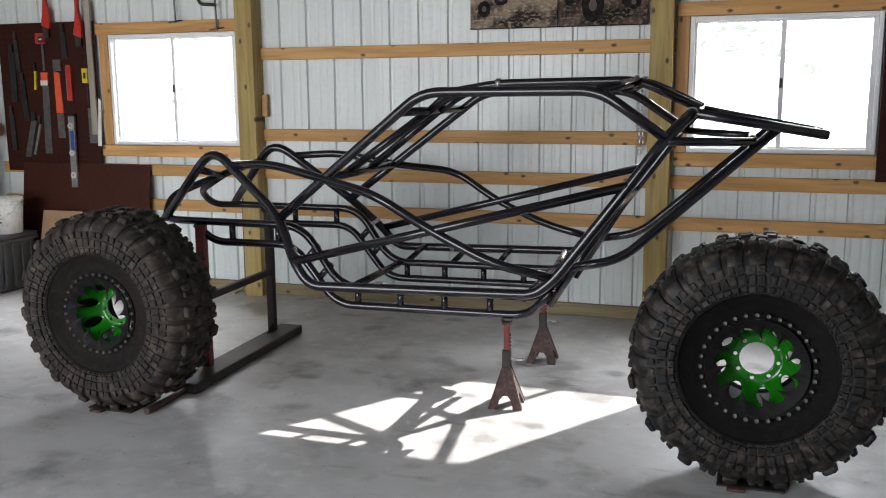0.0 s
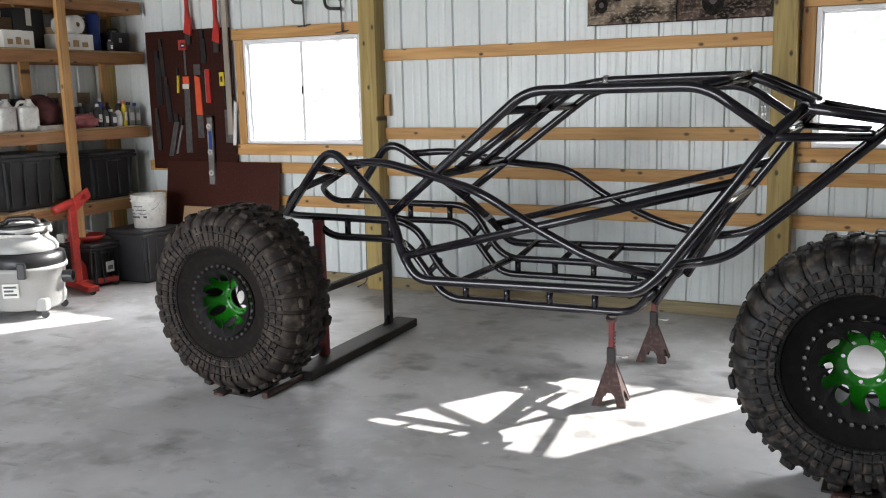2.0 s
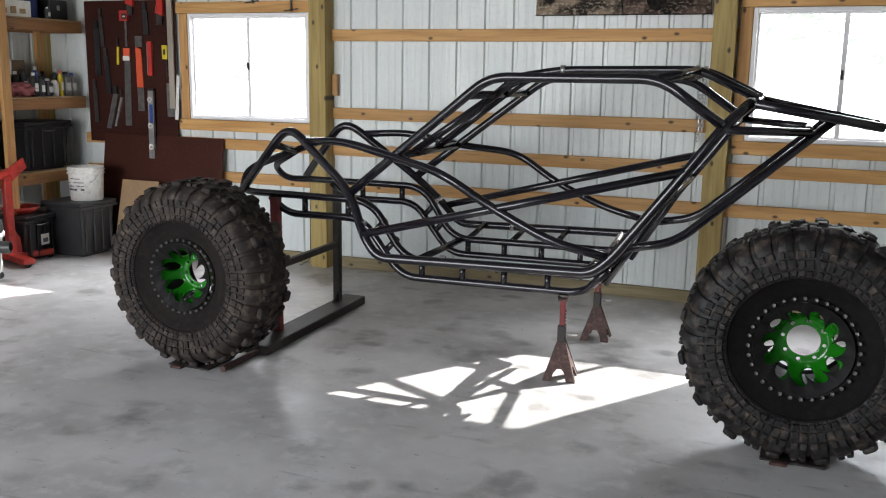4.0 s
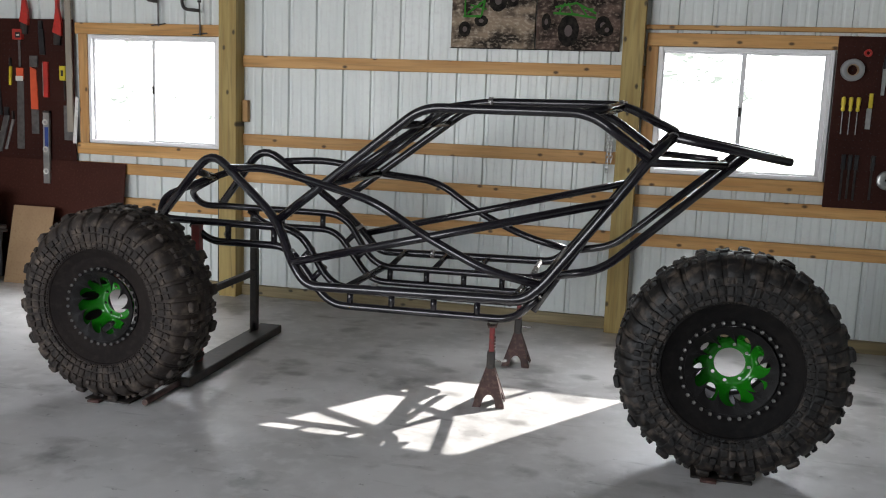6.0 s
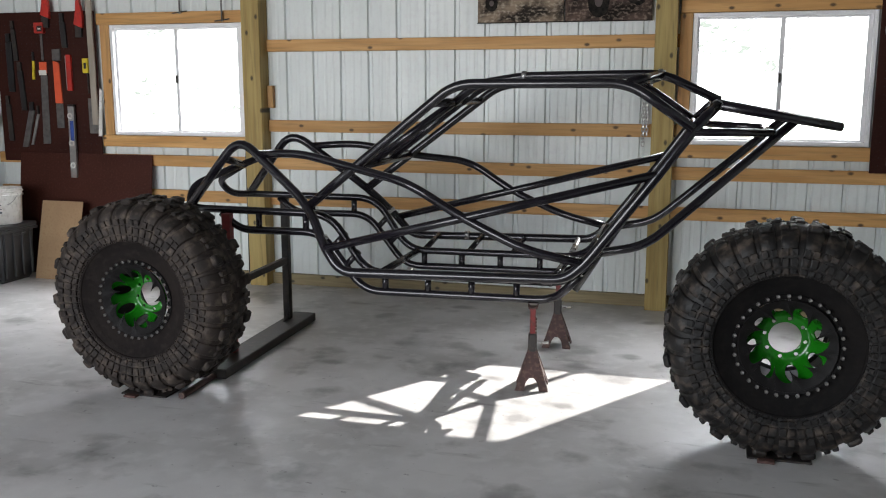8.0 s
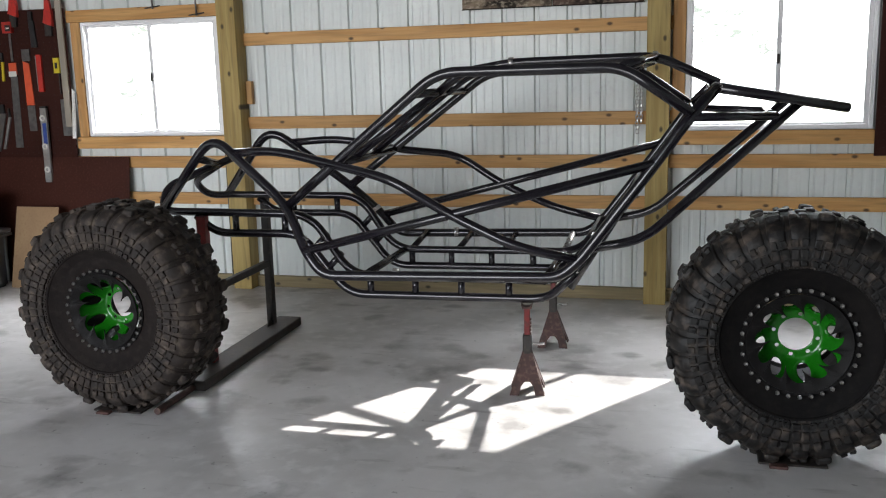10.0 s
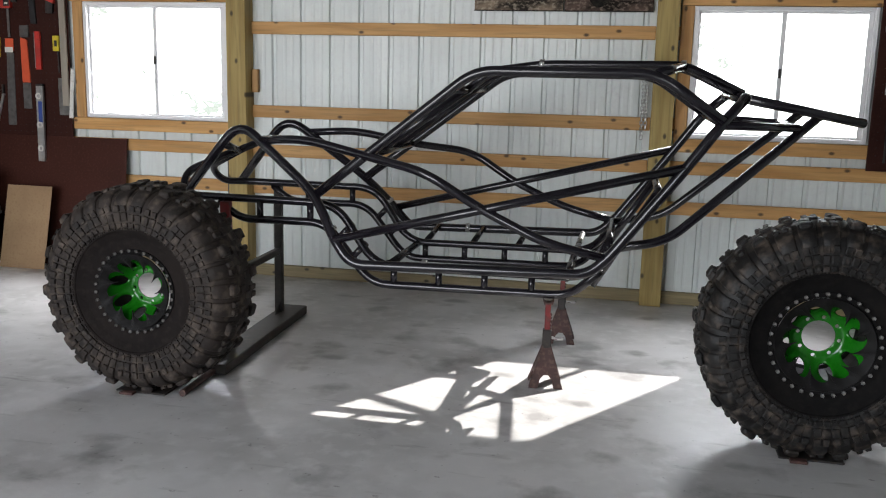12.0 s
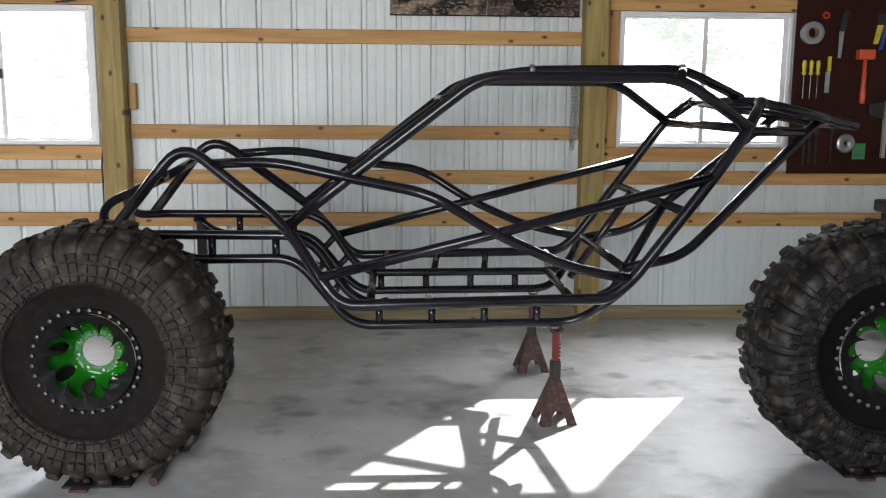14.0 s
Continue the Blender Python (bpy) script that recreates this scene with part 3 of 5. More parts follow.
# ---- wheels ----
def wheel(label, at, spin, fit, claw_turn, dish_turn, lug_mat, wall_mat):
    """A wheel with its axle along y; the outer face looks towards -y; fit widens the rim within the tyre."""
    root = thing("tire", label, "wheel", "chunky mud tires", at)
    wall = [(0.205 * fit, -0.130), (0.225 * fit, -0.138), (0.244, -0.142), (0.258, -0.150), (0.28, -0.164), (0.300, -0.177)]
    shoulder = [(0.300, -0.177), (0.325, -0.186), (0.365, -0.188), (0.41, -0.181), (0.443, -0.160), (0.466, -0.125), (0.480, -0.08), (0.487, -0.03)]
    tyre = part("tyre", lathe(shoulder + [(r, -y) for r, y in shoulder[::-1]], 96, "Y"), lug_mat, root, "rounded rubber carcass, brown with dried dirt", smooth=True)
    for side in (1, -1):
        part("sidewall", lathe([(r, side * y) for r, y in wall], 96, "Y"), wall_mat, tyre, "smooth black rubber sidewall", smooth=True)
        bm = lathe([(0.2885, side * -0.168), (0.2915, side * -0.1765), (0.2965, side * -0.1795), (0.301, side * -0.176)], 96, "Y")
        part("sidewall_rib", bm, wall_mat, tyre, smooth=True)
    n = 32
    blocks = bmesh.new()
    rnd = random.Random(int(spin * 10) + 3)

    def block(r0, r1, y0, y1, half, shift, s, turn, skew=0.0, bevel=0.004):
        """A worn rubber block between two radii and two depths, wrapped round the axle."""
        tmp = box((shift - half, min(s * y0, s * y1), r0), (shift + half, max(s * y0, s * y1), r1), bevel, None, 2)
        for v in tmp.verts:
            v.co += Vector((skew * (v.co.z - r0), 0, 0)) + 0.0022 * Vector((rnd.uniform(-1, 1), rnd.uniform(-0.6, 0.6), rnd.uniform(-1, 1)))
        merged(tmp, blocks, Matrix.Rotation(radians(turn), 4, "Y"))

    for k in range(n):
        for s in (-1, 1):
            turn = 360 * (k + (0.5 if s > 0 else 0)) / n + spin + rnd.uniform(-0.5, 0.5)
            # broad low arm that rolls over the shoulder
            wide, lift = 0.0335 * rnd.uniform(0.94, 1.04), rnd.uniform(0.006, 0.010)
            sec = [(0.392, 0.184), (0.420, 0.178), (0.446, 0.160), (0.466, 0.128), (0.479, 0.09), (0.484, 0.055)]
            tmp = bmesh.new()
            rows = []
            for t, up in ((-1.0, -0.004), (-0.93, 0.6), (-0.78, 1.0), (0.0, 1.12), (0.78, 1.0), (0.93, 0.6), (1.0, -0.004)):
                line = []
                for i, (r, y) in enumerate(sec):
                    out = lift * up * (0.35 if i in (0, len(sec) - 1) else 1.0) + (rnd.uniform(-0.0012, 0.0012) if up > 0.9 else 0)
                    lean = 0.010 * (0.18 - y) / 0.1
                    line.append(tmp.verts.new((t * wide * r / 0.44 + lean, s * (y + out * min(1.0, y / 0.12) * 0.8), r + out * 0.8 - 0.5 * (t * wide) ** 2 / r)))
                rows.append(line)
            for p, q in zip(rows, rows[1:]):
                for i in range(len(sec) - 1):
                    tmp.faces.new((p[i], p[i + 1], q[i + 1], q[i]) if s > 0 else (p[i + 1], p[i], q[i], q[i + 1]))
            for f in tmp.faces:
                f.smooth = True
            merged(tmp, blocks, Matrix.Rotation(radians(turn), 4, "Y"))
            # broad knobs standing out over the tread edge, low pairs between them
            if (k + (s > 0)) % 2:
                block(0.470, 0.501 + rnd.uniform(-0.003, 0.003), 0.072, 0.136, 0.029 * rnd.uniform(0.92, 1.06), 0.004, s, turn, 0, 0.013)
            else:
                for shift in (-0.017, 0.019):
                    block(0.474, 0.494, 0.060, 0.118, 0.0130 * rnd.uniform(0.9, 1.1), shift, s, turn, 0, 0.006)
            # rings of side blocks, in pairs, with small ticks along the inner edge
            for shift in (-0.0170, 0.0165):
                block(0.338, 0.374 + 0.005 * (k % 2), 0.176, 0.1965, 0.0152 * rnd.uniform(0.86, 1.06), shift, s, turn)
                block(0.308, 0.331, 0.170, 0.1935, 0.0135 * rnd.uniform(0.85, 1.1), shift * 0.92, s, turn)
                block(0.384, 0.412, 0.168, 0.1955, 0.0125 * rnd.uniform(0.85, 1.1), shift * 1.05, s, turn, 0, 0.003)
            for shift in (-0.021, -0.009, 0.004, 0.016):
                block(0.2985, 0.3055, 0.168, 0.1835, 0.0032, shift, s, turn, 0, 0.001)
        for j, (y0, y1) in enumerate(((-0.052, -0.006), (0.006, 0.052))):
            block(0.474, 0.498, y0, y1, 0.020, 0.018 * (1 if j else -1), 1, 360 * k / n + spin + 4, 0, 0.005)
    part("tread", blocks, lug_mat, tyre, "worn tread blocks with dried mud")
    rim = part("rim", lathe([(0.172, -0.150), (0.178, -0.157), (0.232, -0.157), (0.238, -0.152), (0.236, -0.140), (0.205, -0.132), (0.192, -0.11), (0.188, -0.02), (0.190, 0.12), (0.206, 0.130), (0.206, 0.138), (0.186, 0.134), (0.182, 0.12), (0.178, -0.02), (0.182, -0.12), (0.172, -0.140), (0.172, -0.150)], 64, "Y"),
               RIM_BLACK, root, "black steel beadlock rim")
    nut = lathe([(0, -0.006), (0.0068, -0.006), (0.0082, -0.0035), (0.0082, 0.004)], 6, "Y")
    for k in range(32):
        b = part("bolt", nut.copy(), BOLT, rim)
        b.matrix_parent_inverse = Matrix.Identity(4)
        b.matrix_basis = Matrix.Rotation(radians(360 * k / 32 + spin), 4, "Y") @ Matrix.Translation((0, -0.157, 0.2045))
    nut.free()
    # black face plate with eleven rounded openings and swept claws between them
    lobes, steps = 11, 24
    tmp = bmesh.new()
    ins, out = [], []
    for k in range(lobes * steps):
        u = (k % steps) / steps
        a = 2 * math.pi * k / (lobes * steps)
        r = 0.100 + 0.055 * (1 - abs(2 * u - 1) ** 2.6) ** 0.77
        ins.append((r, a + 0.22 * (0.155 - r) / 0.055))
        out.append((0.1870, a))
    rows = [[tmp.verts.new((r * math.sin(a), y, r * math.cos(a))) for r, a in ring] for ring, y in ((out, -0.1590), (ins, -0.139))]
    m = lobes * steps
    for k in range(m):
        tmp.faces.new((rows[0][k], rows[0][(k + 1) % m], rows[1][(k + 1) % m], rows[1][k]))
    bmesh.ops.recalc_face_normals(tmp, faces=tmp.faces[:])
    plate = part("face_plate", tmp, RIM_BLACK, root, "black face plate cut into swept claws")
    plate.matrix_basis = Matrix.Rotation(radians(claw_turn), 4, "Y")
    plate.modifiers.new("thick", "SOLIDIFY").thickness = 0.006
    # glossy green dish behind it: bore, eight round windows, eight stud holes
    tmp = bmesh.new()

    def loop(cx, cz, r, n):
        vs = []
        for k in range(n):
            x, z = cx + r * math.sin(2 * math.pi * k / n), cz + r * math.cos(2 * math.pi * k / n)
            vs.append(tmp.verts.new((x, 0, z)))
        return [tmp.edges.new((vs[k], vs[(k + 1) % n])) for k in range(n)]

    edges = loop(0, 0, 0.1765, 64) + loop(0, 0, 0.0645, 48)
    for k in range(8):
        a = radians(45 * k)
        edges += loop(0.140 * math.sin(a), 0.140 * math.cos(a), 0.0255, 24)
        a += radians(22.5)
        edges += loop(0.081 * math.sin(a), 0.081 * math.cos(a), 0.0080, 12)
    bmesh.ops.triangle_fill(tmp, use_beauty=True, use_dissolve=False, edges=edges)
    bmesh.ops.subdivide_edges(tmp, edges=tmp.edges[:], cuts=3, use_grid_fill=True)
    for v in tmp.verts:  # flat hub, then a wall that curves forward to the rim
        rad = math.hypot(v.co.x, v.co.z)
        v.co.y = -0.004 - 0.140 * (max(0.0, rad - 0.094) / 0.087) ** 1.45
    bmesh.ops.recalc_face_normals(tmp, faces=tmp.faces[:])
    centre = part("wheel_centre", tmp, GREEN, root, "glossy candy green dished wheel centre with round holes", smooth=True)
    centre.matrix_basis = Matrix.Rotation(radians(dish_turn), 4, "Y")
    centre.modifiers.new("thick", "SOLIDIFY").thickness = 0.008
    for ob in (rim, plate, centre):
        ob.scale = (fit, 1, fit)
    return root


wheel("dusty brown-black mud tire with green wheel centre beside the stand", (0.532, -2.52, 0.508), 7.0, 0.955, 16.4, 12.0, DUSTY_LUG, DUSTY_WALL)
wheel("muddy black tire with green wheel centre standing on scrap steel", (3.578, -2.51, 0.508), 20.0, 1.03, -3.6, 32.5, LUG_RUBBER, RUBBER)
for x, y, pipe in ((0.532, -2.52, True), (3.578, -2.51, False)):
    root = thing("dunnage", "dark steel scrap wedged under the muddy tire", "scrap steel", at=(x, y, 0))
    part("flat_bar", box((-0.13, -0.13, 0.0), (0.13, 0.12, 0.009), 0.003), DARK_STEEL, root)
    part("shim", box((-0.09, -0.17, 0.0), (-0.02, -0.132, 0.012), 0.003), RUST, root)
    if pipe:
        part("pipe", tube([(0.212, -0.115, 0.017), (0.202, 0.225, 0.017)], 0.017), RUST, root, "short rusty pipe")

# ---- stand under the nose ----
stand = thing("support_stand", "dark steel H-shaped stand with a red post under the chassis", "stand", at=(0.760, -1.554, 0), turn=1.9)
part("base_beam", box((-0.135, -0.74, 0.0), (0.02, 0.55, 0.055), 0.005), DARK_STEEL, stand)
part("upright", box((-0.120, 0.34, 0.055), (-0.074, 0.386, 0.855), 0.003), DARK_STEEL, stand)
part("red_upright", box((-0.122, -0.45, 0.055), (-0.072, -0.40, 0.855), 0.003), WORN_RED, stand, "red painted square post")
part("cross_brace", box((-0.114, -0.40, 0.425), (-0.079, 0.34, 0.465), 0.003), DARK_STEEL, stand)
part("gusset", prism([(0, 0), (0.07, 0), (0, 0.07)], 0.006, m=pose(-0.094, 0.34, 0.055, 0, 0, -90)), DARK_STEEL, stand)


def jack_stand(at, turn, top):
    root = thing("jack_stand", "rusty red ratcheting jack stand under the chassis rail", "jack stand", "jack stands under the chassis", at, turn)
    lean = math.degrees(math.atan2(0.064, 0.20))
    for k in range(4):
        # sheet side with an arch between its two feet
        side = [(-0.086, 0), (-0.040, 0), (-0.030, 0.045), (-0.012, 0.068), (0.012, 0.068), (0.030, 0.045), (0.040, 0), (0.086, 0), (0.023, 0.212), (-0.023, 0.212)]
        part("side_plate", prism(side, 0.005, m=Matrix.Rotation(radians(90 * k), 4, "Z") @ Matrix.Translation((0, -0.084, 0)) @ Matrix.Rotation(radians(-lean), 4, "X")), RUST, root)
    part("collar", box((-0.022, -0.022, 0.19), (0.022, 0.022, 0.290), 0.006), DARK_STEEL, root, "dark worn collar")
    col = part("column", box((-0.014, -0.016, 0.20), (0.014, 0.016, top - 0.02), 0.004), WORN_RED, root, "worn red toothed column")
    teeth = bmesh.new()
    for i in range(6):
        box((0.012, -0.012, 0.27 + 0.018 * i), (0.021, 0.012, 0.28 + 0.018 * i), 0.002, teeth)
    part("teeth", teeth, RUST, col)
    part("saddle", prism([(-0.022, 0), (0.022, 0), (0.028, 0.022), (0.014, 0.010), (-0.014, 0.010), (-0.028, 0.022)], 0.05, m=pose(0, -0.025, top - 0.022)), RUST, root)
    part("lever", tube([(0.02, 0, 0.245), (0.06, 0, 0.238), (0.085, 0, 0.242)], 0.007, 0.01), BARE_STEEL, root, "bright steel ratchet handle")
    return root


jack_stand((2.404, -1.955, 0), 8, 0.443)
jack_stand((2.412, -1.143, 0), 4, 0.447)

# ---- more materials ----
PLY = material("plywood", (0.36, 0.24, 0.13), 0.7, second=(0.28, 0.18, 0.09), scale=3, stretch=(3, 0.6, 3))
BLACK_PLASTIC = material("black_plastic", (0.012, 0.012, 0.013), 0.4, second=(0.02, 0.02, 0.022), scale=6)
GREY_PLASTIC = material("grey_plastic", (0.052, 0.053, 0.058), 0.45, second=(0.040, 0.041, 0.045), scale=5)
WHITE_PLASTIC = material("white_plastic", (0.72, 0.71, 0.68), 0.4, second=(0.62, 0.60, 0.56), scale=8, fine=(0.45, 0.42, 0.38), fine_scale=35)
CARD = material("cardboard", (0.36, 0.235, 0.13), 0.85, second=(0.30, 0.19, 0.105), scale=4, fine=(0.27, 0.17, 0.09), fine_scale=50)
PAPER = material("white_paper", (0.75, 0.74, 0.70), 0.7, second=(0.66, 0.64, 0.58), scale=12)
PRINT = material("grey_print", (0.12, 0.12, 0.13), 0.7)
YELLOW = material("yellow_plastic", (0.65, 0.50, 0.03), 0.45, second=(0.5, 0.38, 0.02), scale=20)
ORANGE = material("orange_plastic", (0.70, 0.10, 0.035), 0.45, second=(0.6, 0.08, 0.03), scale=20)
BLUE = material("blue_plastic", (0.03, 0.07, 0.30), 0.45, second=(0.025, 0.05, 0.2), scale=15)
MAROON = material("maroon_cloth", (0.075, 0.016, 0.015), 0.9, second=(0.05, 0.011, 0.011), scale=10, bump=0.003, bump_scale=30)
PINK = material("pink_rag", (0.42, 0.13, 0.13), 0.9, second=(0.30, 0.09, 0.10), scale=14, bump=0.004, bump_scale=30)
TIN = material("worn_tin", (0.48, 0.48, 0.47), 0.35, metal=0.8, second=(0.35, 0.35, 0.35), scale=20)
TOOL_STEEL = material("dull_tool_steel", (0.20, 0.195, 0.19), 0.4, metal=0.7, second=(0.13, 0.125, 0.12), scale=25)
GREEN_CARD = material("green_card", (0.05, 0.25, 0.08), 0.6)
OLD_WOOD = material("grey_weathered_wood", (0.34, 0.30, 0.25), 0.8, second=(0.26, 0.22, 0.18), scale=4, stretch=(6, 6, 0.6))


def rounded_box(lo, hi, r, bm=None):
    return box(lo, hi, r, bm, 3)


# ---- shelving on the west wall ----
shelf = thing("shelf_unit", "rough pine lumber shelving loaded with shop supplies", "shelf", at=(-2.77, -1.6, 0))
S = Vector((-2.77, -1.6, 0))


def shelf_part(name, lo, hi, mat, bevel=0.003):
    return part(name, box(Vector(lo) - S, Vector(hi) - S, bevel), mat, shelf)


for z in (2.396, 1.963, 1.315, 0.690):
    shelf_part("front_rail", (-2.555, -3.3, z - 0.092), (-2.517, -0.045, z - 0.002), PINE_Y)
    shelf_part("back_rail", (-3.045, -3.3, z - 0.092), (-3.007, -0.045, z - 0.002), PINE_Y)
    shelf_part("deck", (-3.04, -3.3, z), (-2.517, -0.045, z + 0.014), PLY)
    for y in (-0.085, -1.8, -3.2):
        shelf_part("joist", (-3.005, y, z - 0.092), (-2.557, y + 0.038, z - 0.003), PINE_Y)
for y in (-0.985, -2.45):
    shelf_part("front_post", (-2.515, y, 0), (-2.477, y + 0.089, 2.45), PINE_UP)
for y in (-0.13, -0.985, -2.45):
    shelf_part("back_post", (-3.005, y, 0), (-2.967, y + 0.089, 2.45), PINE_UP)


def carton(label, at, size, turn, mat=None, print_mat=None):
    root = thing("cardboard_box", label, "box", at=at, turn=turn)
    w, d, h = size
    part("carton_body", box((-w / 2, -d / 2, 0), (w / 2, d / 2, h), 0.003), mat or CARD, root)
    part("tape", box((-w / 2 - 0.0015, -0.025, h * 0.6), (w / 2 + 0.0015, 0.025, h + 0.0015), 0), PAPER, root)
    if print_mat:
        for k in range(3):
            part("printed_bar", box((w / 2, -d * 0.38 + k * d * 0.27, h * 0.2), (w / 2 + 0.002, -d * 0.38 + k * d * 0.27 + d * 0.17, h * (0.5 + 0.12 * (k % 2))), 0), print_mat, root)
    return root


def tote(label, at, size, turn=0, mat=None):
    root = thing("storage_tote", label, "storage bin", "plastic storage totes", at, turn)
    w, d, h = size
    tmp = bmesh.new()
    bmesh.ops.create_cube(tmp, size=1)
    for v in tmp.verts:
        f = 0.86 if v.co.z < 0 else 1.0
        v.co = Vector((v.co.x * w * f, v.co.y * d * f, (v.co.z + 0.5) * h))
    bmesh.ops.bevel(tmp, geom=tmp.edges[:], offset=0.02, segments=3, affect="EDGES")
    part("tub", tmp, mat or BLACK_PLASTIC, root)
    rim = rounded_box((-w / 2 - 0.015, -d / 2 - 0.015, h - 0.045), (w / 2 + 0.015, d / 2 + 0.015, h - 0.02), 0.006)
    part("rim", rim, mat or BLACK_PLASTIC, root)
    part("lid", rounded_box((-w / 2 - 0.012, -d / 2 - 0.012, h - 0.018), (w / 2 + 0.012, d / 2 + 0.012, h + 0.015), 0.010), mat or BLACK_PLASTIC, root)
    for k in range(4):
        y = -d * 0.36 + k * d * 0.24
        part("rib", rounded_box((w / 2 * 0.94, y - 0.010, h * 0.1), (w / 2 + 0.004, y + 0.010, h - 0.05), 0.003), mat or BLACK_PLASTIC, root)
    part("handle", tube([(w / 2 + 0.01, -0.07, h - 0.06), (w / 2 + 0.022, -0.04, h - 0.065), (w / 2 + 0.022, 0.04, h - 0.065), (w / 2 + 0.01, 0.07, h - 0.06)], 0.006, 0.01), GREY_PLASTIC, root, "grey tote handle")
    return root


def bottle(label, at, r, h, body, cap, square=False, name="bottle"):
    root = thing(name, label, "bottle" if name == "bottle" else name.replace("_", " "), at=at)
    if square:
        bm = rounded_box((-r, -r * 0.7, 0), (r, r * 0.7, h * 0.78), 0.012)
        lathe([(r * 0.55, h * 0.76), (r * 0.3, h * 0.84), (r * 0.28, h * 0.9), (0, h * 0.9)], 16, bm=bm)
    else:
        bm = lathe([(0, 0), (r * 0.94, 0), (r, 0.006), (r, h * 0.68), (r * 0.9, h * 0.76), (r * 0.42, h * 0.86), (r * 0.40, h * 0.9), (0, h * 0.9)], 20)
    part("body", bm, body, root, smooth=not square)
    part("cap", lathe([(0, h), (r * 0.40, h), (r * 0.45, h * 0.985), (r * 0.45, h * 0.87), (0, h * 0.87)], 14), cap, root)
    part("paper_label", box((r * 0.985, -r * 0.5, h * 0.22), (r * 1.01, r * 0.5, h * 0.55), 0), PAPER, root)
    return root


def jug(at, turn):
    root = thing("jug", "white plastic jug with a moulded handle on the shelf", "jug", "white jugs", at, turn)
    part("body", rounded_box((-0.07, -0.085, 0), (0.07, 0.085, 0.20), 0.03), WHITE_PLASTIC, root, smooth=True)
    part("neck", lathe([(0.055, 0.19), (0.03, 0.225), (0.022, 0.235), (0.022, 0.255), (0, 0.255)], 16, m=pose(0, 0.035, 0)), WHITE_PLASTIC, root, smooth=True)
    part("handle", tube([(0, 0.02, 0.23), (0, -0.05, 0.235), (0, -0.075, 0.19), (0, -0.075, 0.12)], 0.013, 0.03), WHITE_PLASTIC, root, smooth=True)
    return root


Z1, Z2, Z3 = 1.977, 1.329, 0.704
carton("white printed carton on the top shelf", (-2.67, -1.30, Z1), (0.22, 0.29, 0.135), 3, PAPER, CARD)
carton("white carton with tan printed blocks on the shelf", (-2.66, -0.73, Z1), (0.20, 0.33, 0.13), -4, PAPER, CARD)
carton("brown cardboard box behind the white carton", (-2.87, -0.62, Z1), (0.20, 0.30, 0.20), 8)
roll = thing("paper_roll", "white roll of shop paper lying on boxes", "paper roll", at=(-2.67, -0.72, Z1 + 0.21))
part("roll", lathe([(0.018, -0.12), (0.072, -0.12), (0.076, -0.112), (0.076, 0.112), (0.072, 0.12), (0.018, 0.12), (0.018, -0.12)], 24, "X"), PAPER, roll, smooth=True)
part("core", lathe([(0.013, -0.121), (0.019, -0.121), (0.019, 0.121), (0.013, 0.121), (0.013, -0.121)], 16, "X"), CARD, roll)
tarp = thing("tarp_roll", "blue rolled tarpaulin standing on the shelf", "tarp", at=(-2.73, -0.40, Z1))
part("tarp", lathe([(0, 0), (0.05, 0), (0.058, 0.02), (0.055, 0.15), (0.06, 0.30), (0.045, 0.33), (0, 0.32)], 18), BLUE, tarp, smooth=True)
case = thing("tool_case", "black plastic tool case on the top shelf", "case", at=(-2.69, -0.22, Z1))
part("case_body", rounded_box((-0.10, -0.11, 0), (0.10, 0.10, 0.17), 0.015), BLACK_PLASTIC, case)
part("handle", tube([(0, -0.06, 0.165), (0, -0.05, 0.20), (0, 0.05, 0.20), (0, 0.06, 0.165)], 0.009, 0.02), BLACK_PLASTIC, case)
part("latch", box((0.099, -0.03, 0.08), (0.106, 0.0, 0.12), 0.002), TIN, case)
bottle("clear grey spray bottle on the top shelf", (-2.59, -0.36, Z1), 0.025, 0.10, GREY_PLASTIC, WHITE_PLASTIC)
jug((-2.65, -1.44, Z2), 10)
jug((-2.64, -1.24, Z2), -6)
DARK_CARD = material("dark_cardboard", (0.15, 0.095, 0.055), 0.85, second=(0.11, 0.07, 0.04), scale=4)
# boxes along the back, dark ones added also to dim the shelf
for y, w, h, z, mat in ((-1.32, 0.42, 0.26, Z1, DARK_CARD), (-0.30, 0.36, 0.30, Z1, DARK_CARD), (-0.95, 0.30, 0.34, Z1, BLACK_PLASTIC), (-0.55, 0.34, 0.30, Z2, DARK_CARD), (-0.95, 0.38, 0.26, Z2, BLACK_PLASTIC), (-1.40, 0.40, 0.30, Z2, DARK_CARD)):
    carton("dark box pushed to the back of the shelf", (-2.93, y, z), (0.14, w, h), 0, mat)
bag = thing("duffel_bag", "slumped maroon cloth bag on the shelf", "bag", at=(-2.73, -1.03, Z2))
bm = bmesh.new()
bmesh.ops.create_icosphere(bm, subdivisions=3, radius=1)
for v in bm.verts:
    c = v.co.copy()
    k = 1 + 0.16 * noise.noise(c * 2.3) + 0.06 * noise.noise(c * 6)
    v.co = Vector((c.x * 0.17 * k, c.y * 0.15 * k, max(-0.13, c.z * 0.15 * k) + 0.13))
part("bag_body", bm, MAROON, bag, smooth=True)
part("strap", tube([(-0.08, -0.1, 0.20), (0, -0.04, 0.285), (0.02, 0.05, 0.28), (0.05, 0.12, 0.17)], 0.008, 0.05), BLACK_PLASTIC, bag)
tray = thing("parts_tray", "shallow bright tin tray on the shelf", "tray", at=(-2.59, -1.07, Z2))
